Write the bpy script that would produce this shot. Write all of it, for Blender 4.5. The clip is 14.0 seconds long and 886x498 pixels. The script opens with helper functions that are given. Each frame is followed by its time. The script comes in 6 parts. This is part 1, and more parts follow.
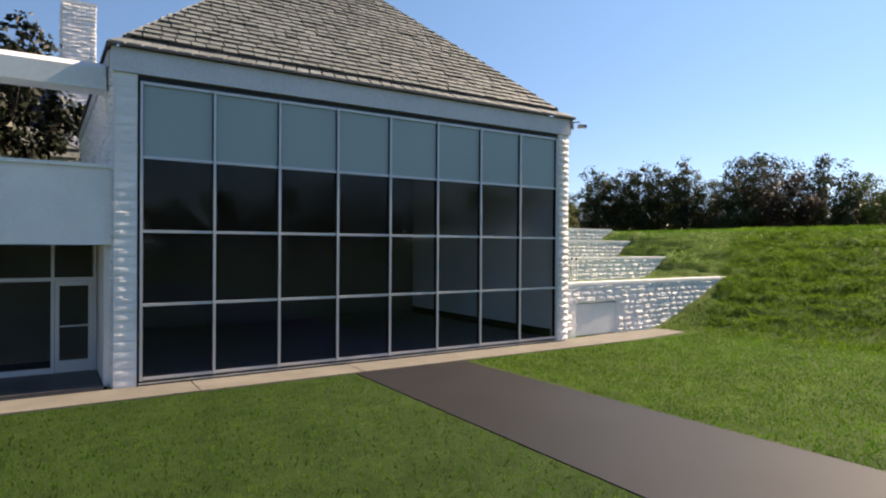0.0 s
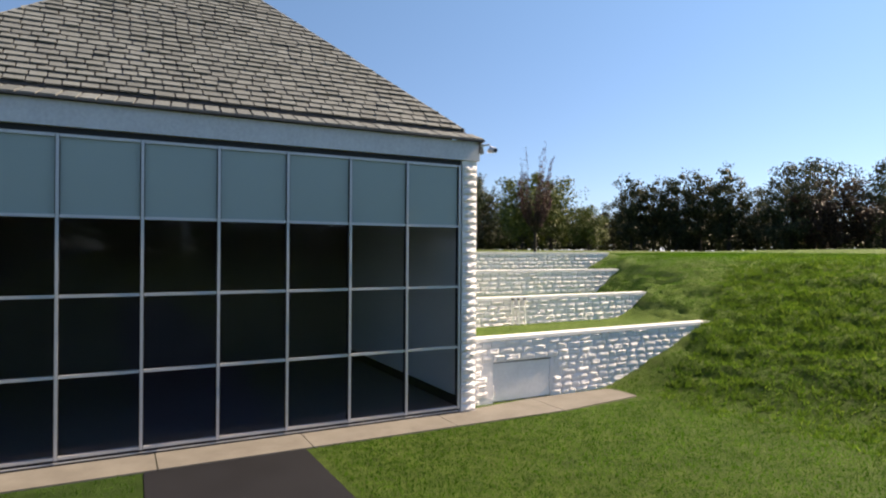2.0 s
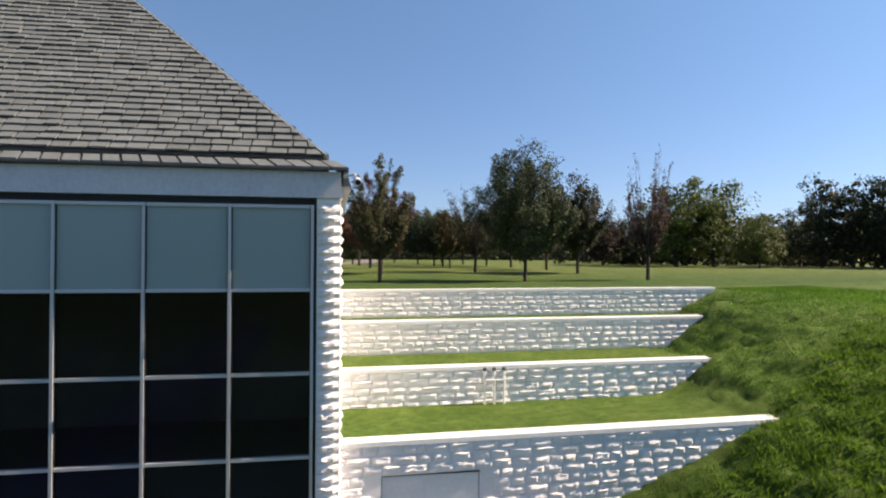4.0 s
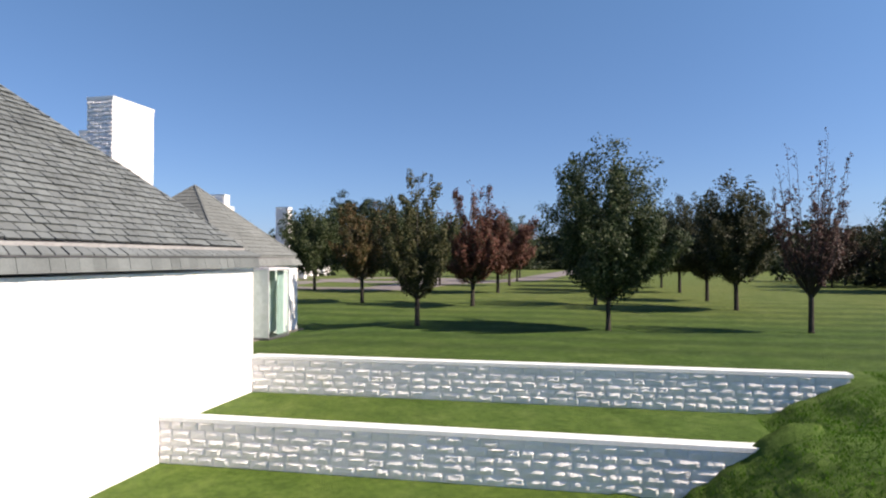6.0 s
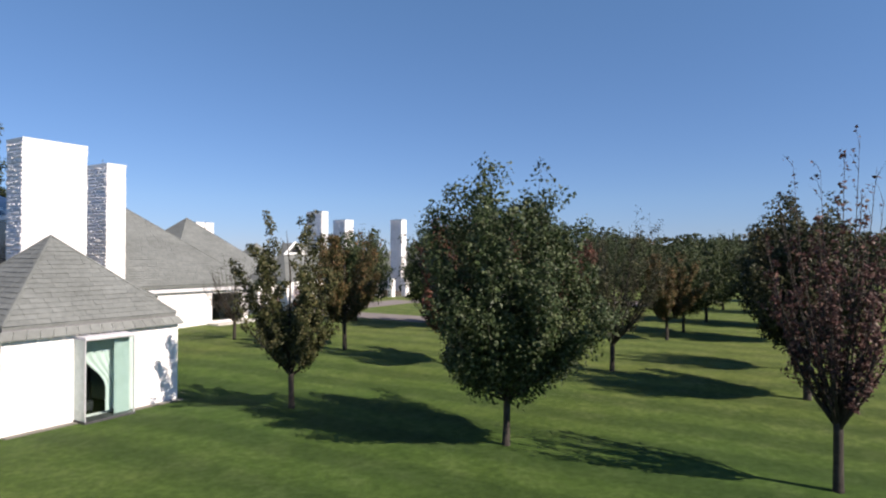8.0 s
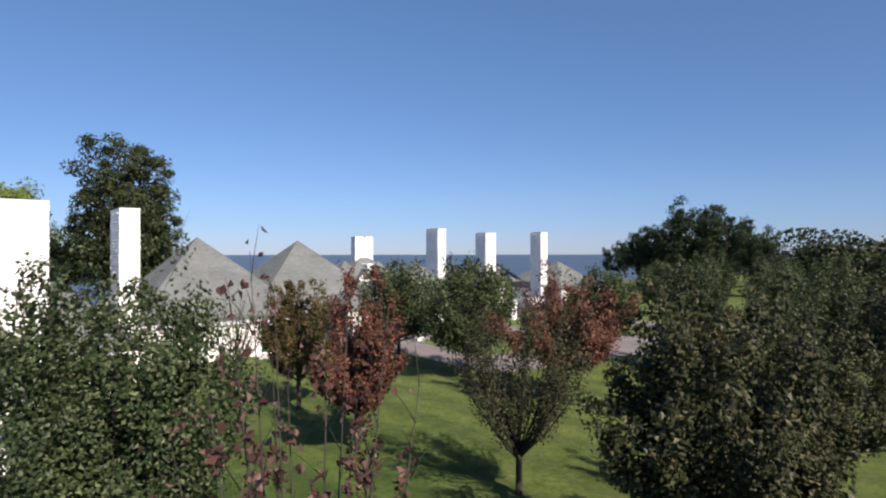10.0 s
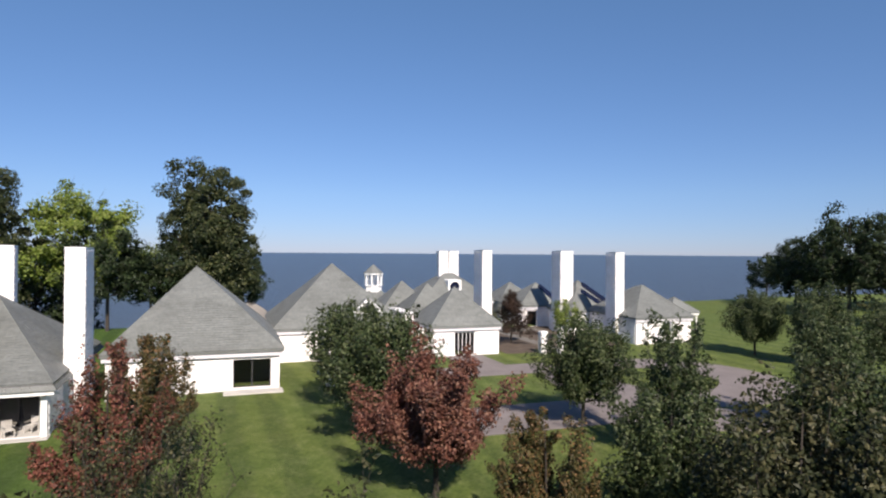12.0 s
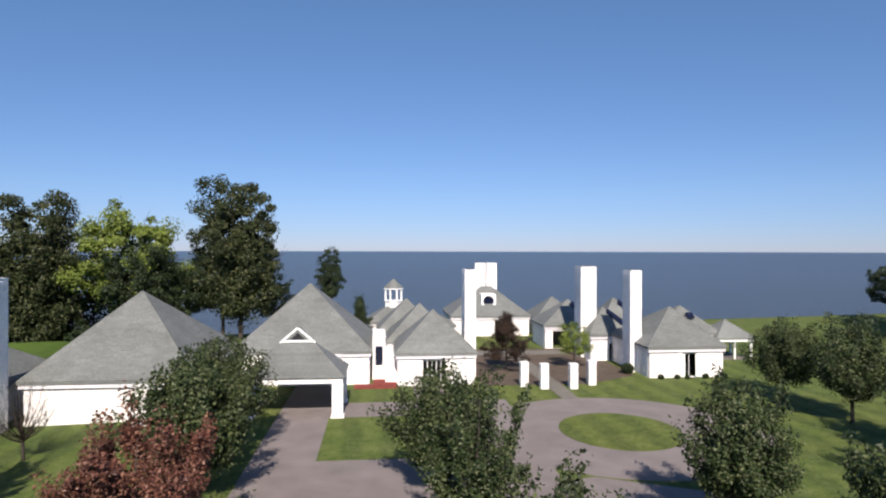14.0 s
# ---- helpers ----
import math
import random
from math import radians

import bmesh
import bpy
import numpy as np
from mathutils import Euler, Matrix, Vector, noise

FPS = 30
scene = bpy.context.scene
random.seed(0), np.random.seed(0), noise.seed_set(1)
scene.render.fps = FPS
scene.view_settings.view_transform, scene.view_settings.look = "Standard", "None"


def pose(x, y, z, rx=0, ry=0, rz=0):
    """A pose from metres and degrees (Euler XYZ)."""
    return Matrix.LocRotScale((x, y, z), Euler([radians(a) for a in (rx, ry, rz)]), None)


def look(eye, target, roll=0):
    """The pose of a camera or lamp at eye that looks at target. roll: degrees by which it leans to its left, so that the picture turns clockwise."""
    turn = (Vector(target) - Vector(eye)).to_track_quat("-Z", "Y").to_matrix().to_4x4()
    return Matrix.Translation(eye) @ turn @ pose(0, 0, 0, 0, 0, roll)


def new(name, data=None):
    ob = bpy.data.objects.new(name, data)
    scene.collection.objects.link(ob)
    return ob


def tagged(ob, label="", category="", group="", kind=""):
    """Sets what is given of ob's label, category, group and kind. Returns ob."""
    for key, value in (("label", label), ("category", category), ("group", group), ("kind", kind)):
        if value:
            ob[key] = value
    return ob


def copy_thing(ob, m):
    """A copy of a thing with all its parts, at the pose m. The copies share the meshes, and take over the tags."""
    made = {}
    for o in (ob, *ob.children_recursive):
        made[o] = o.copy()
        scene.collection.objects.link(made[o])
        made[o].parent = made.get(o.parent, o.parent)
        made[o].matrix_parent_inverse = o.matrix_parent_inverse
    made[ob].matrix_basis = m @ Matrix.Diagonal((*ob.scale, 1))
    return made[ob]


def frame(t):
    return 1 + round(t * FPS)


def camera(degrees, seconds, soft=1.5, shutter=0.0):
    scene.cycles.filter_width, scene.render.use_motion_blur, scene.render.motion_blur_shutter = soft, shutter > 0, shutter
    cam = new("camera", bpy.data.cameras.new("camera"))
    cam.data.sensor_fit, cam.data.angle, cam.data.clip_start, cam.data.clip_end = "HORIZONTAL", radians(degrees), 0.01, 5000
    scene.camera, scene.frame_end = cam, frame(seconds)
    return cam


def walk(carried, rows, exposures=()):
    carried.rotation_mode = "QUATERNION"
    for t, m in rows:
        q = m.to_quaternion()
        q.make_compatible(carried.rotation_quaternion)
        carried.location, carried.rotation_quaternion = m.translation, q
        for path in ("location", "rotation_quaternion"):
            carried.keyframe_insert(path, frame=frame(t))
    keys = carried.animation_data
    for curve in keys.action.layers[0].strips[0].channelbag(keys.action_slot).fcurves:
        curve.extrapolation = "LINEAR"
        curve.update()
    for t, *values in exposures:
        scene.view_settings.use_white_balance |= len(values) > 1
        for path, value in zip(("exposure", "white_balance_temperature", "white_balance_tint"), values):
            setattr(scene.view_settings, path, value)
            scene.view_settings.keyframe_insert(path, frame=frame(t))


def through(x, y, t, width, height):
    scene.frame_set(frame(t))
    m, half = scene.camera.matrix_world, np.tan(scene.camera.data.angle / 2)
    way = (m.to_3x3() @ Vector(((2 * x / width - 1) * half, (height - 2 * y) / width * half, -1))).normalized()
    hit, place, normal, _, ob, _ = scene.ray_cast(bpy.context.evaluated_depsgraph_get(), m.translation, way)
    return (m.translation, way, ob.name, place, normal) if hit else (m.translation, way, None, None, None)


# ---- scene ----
cam = camera(71.5, 14.0, soft=2.2)
PATH = [
    (0, (-12.429, -14.683, 2.899), (-11.335, -13.009, 2.892), 0.34),
    (0.5, (-11.100, -14.454, 3.224), (-10.024, -12.769, 3.216), 0.38),
    (1, (-9.680, -14.370, 3.527), (-8.643, -12.660, 3.523), 0.34),
    (1.5, (-8.165, -14.357, 3.853), (-7.179, -12.617, 3.852), 0.34),
    (2, (-6.491, -14.323, 4.167), (-5.560, -12.553, 4.171), 0.37),
    (2.5, (-4.562, -14.295, 4.515), (-3.702, -12.489, 4.520), 0.34),
    (3, (-2.474, -13.946, 4.842), (-1.766, -12.076, 4.850), 0.32),
    (3.2, (-1.675, -13.681, 4.956), (-1.032, -11.788, 4.967), 0.32),
    (5.3, (8.445, -7.921, 6.412), (8.270, -5.929, 6.438), -0.00),
    (5.5, (9.419, -7.103, 6.555), (9.169, -5.119, 6.584), -0.01),
    (6, (11.861, -4.821, 7.067), (11.429, -2.869, 7.098), 0.03),
    (6.5, (14.271, -2.320, 7.642), (13.672, -0.412, 7.673), -0.02),
    (7, (16.537, 0.386, 8.237), (15.779, 2.236, 8.267), 0.09),
    (7.5, (18.740, 3.297, 8.862), (17.855, 5.091, 8.889), 0.01),
    (8, (20.756, 6.403, 9.477), (19.732, 8.121, 9.501), 0.03),
    (8.5, (22.736, 9.583, 10.029), (21.561, 11.201, 10.056), -0.15),
    (9, (24.585, 13.062, 10.608), (23.258, 14.558, 10.633), -0.29),
    (9.2, (25.299, 14.571, 10.888), (23.909, 16.009, 10.910), -0.32),
    (11.3, (29.985, 30.752, 14.103), (28.187, 31.627, 14.115), 0.39),
    (11.5, (30.198, 32.345, 14.342), (28.378, 33.175, 14.354), 0.41),
    (12, (30.427, 36.450, 14.899), (28.559, 37.163, 14.910), 0.40),
    (12.5, (30.514, 40.655, 15.486), (28.603, 41.244, 15.496), 0.29),
    (13, (30.489, 45.071, 16.115), (28.550, 45.561, 16.123), 0.29),
    (13.5, (30.295, 49.566, 16.748), (28.336, 49.968, 16.754), 0.24),
    (14, (29.927, 54.049, 17.170), (27.947, 54.325, 17.173), 0.14),
]
walk(cam, [(t, look(eye, target, roll)) for t, eye, target, roll in PATH],
     exposures=[(0.0, 1.17, 9300, 18), (3.2, 1.08, 9000, 18), (5.3, 0.89, 7900, 17), (7.0, 0.71, 7450, 17), (9.2, 0.63, 7350, 17), (11.3, 0.55, 7300, 17), (14.0, 0.54, 7300, 17)])

# ---- sky and sun ----
SUN_EL, SUN_AZ = 40.0, -2.6   # degrees above the horizon; turned from +x
sun_dir = Vector((math.cos(radians(SUN_EL)) * math.cos(radians(SUN_AZ)),
                  math.cos(radians(SUN_EL)) * math.sin(radians(SUN_AZ)), math.sin(radians(SUN_EL))))
world = bpy.data.worlds.new("sky")
scene.world = world
world.use_nodes = True
wn = world.node_tree
sky = wn.nodes.new("ShaderNodeTexSky")
sky.sky_type = "NISHITA"
sky.sun_disc = False
sky.sun_elevation = radians(SUN_EL)
sky.sun_rotation = math.atan2(sun_dir.x, sun_dir.y)
sky.air_density, sky.dust_density, sky.ozone_density = 1.0, 0.0, 5.0
sky.altitude = 1500
wn.nodes["Background"].inputs["Strength"].default_value = 0.075
tint = wn.nodes.new("ShaderNodeMixRGB")   # clear autumn air, a little dimmer and bluer towards the horizon
tint.blend_type = "MULTIPLY"
tint.inputs[0].default_value = 1.0
w_geo, w_sep, w_ramp = wn.nodes.new("ShaderNodeTexCoord"), wn.nodes.new("ShaderNodeSeparateXYZ"), wn.nodes.new("ShaderNodeValToRGB")
wn.links.new(w_geo.outputs["Generated"], w_sep.inputs[0])
wn.links.new(w_sep.outputs["Z"], w_ramp.inputs["Fac"])
w_ramp.color_ramp.elements[0].position, w_ramp.color_ramp.elements[0].color = 0.0, (0.45, 0.545, 0.86, 1)
w_ramp.color_ramp.elements[1].position, w_ramp.color_ramp.elements[1].color = 0.38, (0.81, 1.08, 1.21, 1)
w_ramp.color_ramp.elements.new(0.09).color = (0.615, 0.745, 0.945, 1)
wn.links.new(w_ramp.outputs["Color"], tint.inputs[2])
wn.links.new(sky.outputs["Color"], tint.inputs[1])
# thin haze scatters more light around the sun's side of the sky
w_dot, w_side = wn.nodes.new("ShaderNodeVectorMath"), wn.nodes.new("ShaderNodeValToRGB")
w_dot.operation = "DOT_PRODUCT"
w_dot.inputs[1].default_value = (0.5 * math.cos(radians(SUN_AZ)), 0.5 * math.sin(radians(SUN_AZ)), 0.0)
w_half = wn.nodes.new("ShaderNodeMath")
w_half.inputs[1].default_value = 0.5
wn.links.new(w_geo.outputs["Generated"], w_dot.inputs[0])
wn.links.new(w_dot.outputs["Value"], w_half.inputs[0])
wn.links.new(w_half.outputs[0], w_side.inputs["Fac"])
w_side.color_ramp.elements[0].position, w_side.color_ramp.elements[0].color = 0.0, (1.06, 1.06, 1.06, 1)
w_side.color_ramp.elements[1].position, w_side.color_ramp.elements[1].color = 1.0, (1.36, 1.31, 1.25, 1)
w_side.color_ramp.elements.new(0.55).color = (1.10, 1.10, 1.10, 1)
w_side.color_ramp.elements.new(0.78).color = (1.19, 1.17, 1.15, 1)
haze = wn.nodes.new("ShaderNodeMixRGB")
haze.blend_type = "MULTIPLY"
haze.inputs[0].default_value = 1.0
wn.links.new(tint.outputs["Color"], haze.inputs[1])
wn.links.new(w_side.outputs["Color"], haze.inputs[2])
wn.links.new(haze.outputs["Color"], wn.nodes["Background"].inputs["Color"])
sun = new("sun", bpy.data.lights.new("sun", "SUN"))
sun.data.energy, sun.data.angle, sun.data.color = 5.0, radians(0.55), (1.0, 0.968, 0.91)
sun.matrix_world = look(sun_dir * 50, (0, 0, 0))


# ---- materials ----
def material(name, rough=0.7, metal=0.0, spec=0.5):
    m = bpy.data.materials.new(name)
    m.use_nodes = True
    b = m.node_tree.nodes["Principled BSDF"]
    b.inputs["Roughness"].default_value = rough
    b.inputs["Metallic"].default_value = metal
    b.inputs["Specular IOR Level"].default_value = spec
    return m, m.node_tree, b


def node(nt, kind, **values):
    n = nt.nodes.new("ShaderNode" + kind)
    for key, value in values.items():
        n.inputs[key.replace("_", " ")].default_value = value
    return n


def ramp(nt, source, stops):
    r = nt.nodes.new("ShaderNodeValToRGB")
    while len(r.color_ramp.elements) < len(stops):
        r.color_ramp.elements.new(0.5)
    for e, (p, c) in zip(r.color_ramp.elements, stops):
        e.position, e.color = p, (*c, 1)
    nt.links.new(source, r.inputs["Fac"])
    return r.outputs["Color"]


def blend(nt, kind, fac, a, b):
    m = nt.nodes.new("ShaderNodeMixRGB")
    m.blend_type = kind
    for s, v in zip(m.inputs, (fac, a, b)):
        if isinstance(v, (int, float)):
            s.default_value = v
        elif isinstance(v, tuple):
            s.default_value = (*v, 1)
        else:
            nt.links.new(v, s)
    return m.outputs["Color"]


def noise_tex(nt, scale, detail=4.0, rough=0.6, coord="Object"):
    tc = nt.nodes.new("ShaderNodeTexCoord")
    n = node(nt, "TexNoise", Scale=scale, Detail=detail, Roughness=rough)
    if coord == "World":
        g = nt.nodes.new("ShaderNodeNewGeometry")
        nt.links.new(g.outputs["Position"], n.inputs["Vector"])
    else:
        nt.links.new(tc.outputs[coord], n.inputs["Vector"])
    return n.outputs["Fac"]


def bump(nt, b, height, strength=0.3, distance=0.02):
    n = node(nt, "Bump", Strength=strength, Distance=distance)
    nt.links.new(height, n.inputs["Height"])
    nt.links.new(n.outputs["Normal"], b.inputs["Normal"])


def stone_like(name, dark, light, scale, rough=0.8, relief=0.4, distance=0.01, island=0.0, spec=0.3, fine=40.0):
    m, nt, b = material(name, rough, 0.0, spec)
    big = noise_tex(nt, scale, 5.0, 0.6, "World")
    col = ramp(nt, big, [(0.3, dark), (0.7, light)])
    fine_n = noise_tex(nt, fine, 3.0, 0.6, "World")
    col = blend(nt, "OVERLAY", 0.35, col, fine_n)
    if island:
        g = nt.nodes.new("ShaderNodeNewGeometry")
        o = nt.nodes.new("ShaderNodeObjectInfo")
        add = nt.nodes.new("ShaderNodeMath")
        add.operation = "ADD"
        nt.links.new(g.outputs["Random Per Island"], add.inputs[0])
        nt.links.new(o.outputs["Random"], add.inputs[1])
        fr = nt.nodes.new("ShaderNodeMath")
        fr.operation = "FRACT"
        nt.links.new(add.outputs[0], fr.inputs[0])
        v = ramp(nt, fr.outputs[0], [(0.0, (1 - island,) * 3), (1.0, (1 + island * 0.6,) * 3)])
        col = blend(nt, "MULTIPLY", 1.0, col, v)
    nt.links.new(col, b.inputs["Base Color"])
    bump(nt, b, fine_n, relief, distance)
    return m


WHITE = stone_like("white_painted_block", (0.78, 0.75, 0.74), (0.89, 0.86, 0.85), 0.8, 0.75, 0.5, 0.012, 0.05, fine=22.0)
WHITE_SMOOTH = stone_like("white_painted_trim", (0.74, 0.74, 0.73), (0.82, 0.82, 0.81), 1.5, 0.55, 0.1, 0.004, fine=12.0)
FASCIA = stone_like("grey_white_fascia", (0.58, 0.57, 0.60), (0.65, 0.64, 0.67), 1.0, 0.5, 0.03, 0.002, fine=15.0)
SLATE = stone_like("weathered_grey_slate", (0.1113, 0.1236, 0.1239), (0.155, 0.1721, 0.1729), 1.2, 0.62, 0.7, 0.008, 0.15, 0.4, 30.0)
SLATE_FAR = stone_like("grey_slate_roofing", (0.1269, 0.1354, 0.1292), (0.1728, 0.1848, 0.1778), 0.35, 0.65, 0.5, 0.01, 0.11, 0.35, 5.0)
CONCRETE = stone_like("tan_concrete", (0.128, 0.1182, 0.1039), (0.1753, 0.1649, 0.1466), 1.3, 0.85, 0.3, 0.004, 0.08, fine=60.0)
ASPHALT = stone_like("dark_asphalt", (0.0070, 0.0074, 0.0098), (0.0150, 0.0158, 0.0200), 0.32, 0.6, 0.5, 0.005, spec=0.3, fine=120.0)
DRIVE = stone_like("grey_drive_asphalt", (0.1514, 0.1326, 0.1293), (0.2046, 0.18, 0.1768), 0.5, 0.85, 0.5, 0.006, fine=60.0)
PALE_STONE = stone_like("pale_paving_stone", (0.4048, 0.3872, 0.3608), (0.4928, 0.4752, 0.4488), 0.9, 0.8, 0.3, 0.004, 0.06, fine=40.0)
SAND = stone_like("pale_beach_sand", (0.27, 0.24, 0.20), (0.36, 0.32, 0.27), 0.2, 0.9, 0.4, 0.02, fine=8.0)
MULCH = stone_like("brown_mulch", (0.06703, 0.0498, 0.0383), (0.1118, 0.08619, 0.06767), 1.0, 0.95, 0.8, 0.03, fine=25.0)
BARK = stone_like("tree_bark", (0.025, 0.021, 0.018), (0.060, 0.051, 0.043), 4.0, 0.9, 0.9, 0.02, fine=30.0)
# low albedo puts the shade of unlit depths into the lining's colour
SHADE_LINING = stone_like("shade_darkened_lining", (0.085, 0.085, 0.085), (0.115, 0.113, 0.115), 0.5, 0.85, 0.1, 0.004)
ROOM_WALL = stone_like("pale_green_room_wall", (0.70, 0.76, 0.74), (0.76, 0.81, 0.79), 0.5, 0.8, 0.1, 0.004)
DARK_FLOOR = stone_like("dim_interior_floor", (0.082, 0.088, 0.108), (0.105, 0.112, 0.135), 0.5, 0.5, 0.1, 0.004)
CURTAIN = stone_like("pale_green_curtain", (0.62, 0.66, 0.63), (0.72, 0.76, 0.73), 2.0, 0.9, 0.3, 0.01)
CHARCOAL = stone_like("charcoal_cloth", (0.018, 0.018, 0.02), (0.035, 0.035, 0.04), 4.0, 0.9, 0.3, 0.01)
BLACK = stone_like("black_trim_and_gap_shade", (0.012, 0.012, 0.014), (0.02, 0.02, 0.022), 2.0, 0.5, 0.1, 0.003)
ALU, _nt, _b = material("brushed_aluminium", 0.42, 0.35)
_b.inputs["Base Color"].default_value = (0.56, 0.56, 0.58, 1)
bump(_nt, _b, noise_tex(_nt, 35.0), 0.08, 0.002)
ZINC = stone_like("dull_zinc", (0.27, 0.265, 0.26), (0.34, 0.335, 0.33), 1.0, 0.55, 0.05, 0.002, fine=10.0)
EAVE = stone_like("weathered_eave_metal", (0.176, 0.176, 0.1804), (0.22, 0.22, 0.2244), 1.0, 0.6, 0.05, 0.002, fine=10.0)
LEAD = stone_like("dark_lead", (0.05, 0.05, 0.055), (0.08, 0.08, 0.085), 3.0, 0.5, 0.2, 0.004)


def grass_material():
    m, nt, b = material("mown_grass", 0.9, 0.0, 0.15)
    big = noise_tex(nt, 0.09, 4.0, 0.6, "World")
    mid = noise_tex(nt, 1.1, 5.0, 0.7, "World")
    fine = noise_tex(nt, 28.0, 4.0, 0.75, "World")
    col = ramp(nt, mid, [(0.25, (0.03082, 0.06639, 0.01228)), (0.5, (0.04832, 0.09152, 0.02011)), (0.78, (0.07748, 0.1222, 0.0391))])
    g = nt.nodes.new("ShaderNodeNewGeometry")
    sep = nt.nodes.new("ShaderNodeSeparateXYZ")
    nt.links.new(g.outputs["Position"], sep.inputs[0])
    # mowing stripes, each about 1.3 m wide, on the upper lawn
    warp = nt.nodes.new("ShaderNodeMath")
    warp.operation = "MULTIPLY_ADD"
    nt.links.new(big, warp.inputs[0])
    warp.inputs[1].default_value = 1.6
    nt.links.new(sep.outputs["Y"], warp.inputs[2])
    mul = nt.nodes.new("ShaderNodeMath")
    mul.operation = "MULTIPLY"
    nt.links.new(warp.outputs[0], mul.inputs[0])
    mul.inputs[1].default_value = 2.4
    sine = nt.nodes.new("ShaderNodeMath")
    sine.operation = "SINE"
    nt.links.new(mul.outputs[0], sine.inputs[0])
    up = nt.nodes.new("ShaderNodeMapRange")
    nt.links.new(sep.outputs["Y"], up.inputs["Value"])
    up.inputs["From Min"].default_value, up.inputs["From Max"].default_value = 14.0, 19.0
    part_s = nt.nodes.new("ShaderNodeMath")
    part_s.operation = "MULTIPLY"
    nt.links.new(sine.outputs[0], part_s.inputs[0])
    nt.links.new(up.outputs[0], part_s.inputs[1])
    half = nt.nodes.new("ShaderNodeMath")
    half.operation = "MULTIPLY_ADD"
    nt.links.new(part_s.outputs[0], half.inputs[0])
    half.inputs[1].default_value, half.inputs[2].default_value = 0.5, 0.5
    stripe = ramp(nt, half.outputs[0], [(0.25, (0.82, 0.84, 0.83)), (0.75, (1.15, 1.13, 1.05))])
    fresh = nt.nodes.new("ShaderNodeMapRange")
    nt.links.new(sep.outputs["Y"], fresh.inputs["Value"])
    fresh.inputs["From Min"].default_value, fresh.inputs["From Max"].default_value = 30.0, 46.0
    fresh.inputs["To Min"].default_value, fresh.inputs["To Max"].default_value = 1.0, 0.75
    col = blend(nt, "MULTIPLY", fresh.outputs[0], col, stripe)
    # light on the blades painted in: low yard darker west of the path, lighter east
    side_x = nt.nodes.new("ShaderNodeMapRange")
    nt.links.new(sep.outputs["X"], side_x.inputs["Value"])
    side_x.inputs["From Min"].default_value, side_x.inputs["From Max"].default_value = -6.5, -1.5
    shift = ramp(nt, side_x.outputs[0], [(0.0, (0.46, 0.57, 0.42)), (1.0, (0.91, 0.92, 0.68))])
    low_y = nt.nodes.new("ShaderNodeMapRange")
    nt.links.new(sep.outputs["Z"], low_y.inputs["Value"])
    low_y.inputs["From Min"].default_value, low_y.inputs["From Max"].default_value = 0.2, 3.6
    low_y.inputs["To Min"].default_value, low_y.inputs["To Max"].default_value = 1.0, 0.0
    col = blend(nt, "MULTIPLY", low_y.outputs[0], col, shift)
    # bank colour raised: brightness painted over the shade of its hummocks and blades
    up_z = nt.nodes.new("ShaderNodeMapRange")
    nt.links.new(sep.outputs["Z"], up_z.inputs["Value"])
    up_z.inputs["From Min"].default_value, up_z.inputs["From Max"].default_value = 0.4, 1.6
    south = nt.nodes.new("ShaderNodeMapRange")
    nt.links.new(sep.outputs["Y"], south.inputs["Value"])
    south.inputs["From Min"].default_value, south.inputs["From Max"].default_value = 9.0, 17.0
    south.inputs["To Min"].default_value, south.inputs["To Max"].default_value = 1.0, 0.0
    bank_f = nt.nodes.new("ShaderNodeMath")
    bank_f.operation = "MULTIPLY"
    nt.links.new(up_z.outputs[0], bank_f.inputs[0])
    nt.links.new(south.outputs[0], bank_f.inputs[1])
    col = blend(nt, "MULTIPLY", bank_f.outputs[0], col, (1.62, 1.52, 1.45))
    worn = ramp(nt, big, [(0.42, (1.0, 1.0, 1.0)), (0.75, (1.22, 1.06, 1.05))])
    col = blend(nt, "MULTIPLY", 1.0, col, worn)
    # drier turf on the north lawn
    dry_y = nt.nodes.new("ShaderNodeMapRange")
    nt.links.new(warp.outputs[0], dry_y.inputs["Value"])
    dry_y.inputs["From Min"].default_value, dry_y.inputs["From Max"].default_value = 25.0, 41.0
    dry = ramp(nt, dry_y.outputs[0], [(0.0, (1.0, 1.0, 1.0)), (1.0, (1.88, 1.40, 1.82))])
    col = blend(nt, "MULTIPLY", 1.0, col, dry)
    clump = noise_tex(nt, 4.5, 3.0, 0.7, "World")
    tone = ramp(nt, clump, [(0.30, (0.66, 0.72, 0.62)), (0.52, (1.0, 1.0, 1.0)), (0.72, (1.34, 1.26, 1.36))])
    col = blend(nt, "MULTIPLY", 1.0, col, tone)
    dots = ramp(nt, fine, [(0.3, (0.62, 0.66, 0.6)), (0.7, (1.25, 1.22, 1.2))])
    col = blend(nt, "MULTIPLY", 1.0, col, dots)
    nt.links.new(col, b.inputs["Base Color"])
    bump(nt, b, fine, 1.0, 0.05)
    return m


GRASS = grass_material()


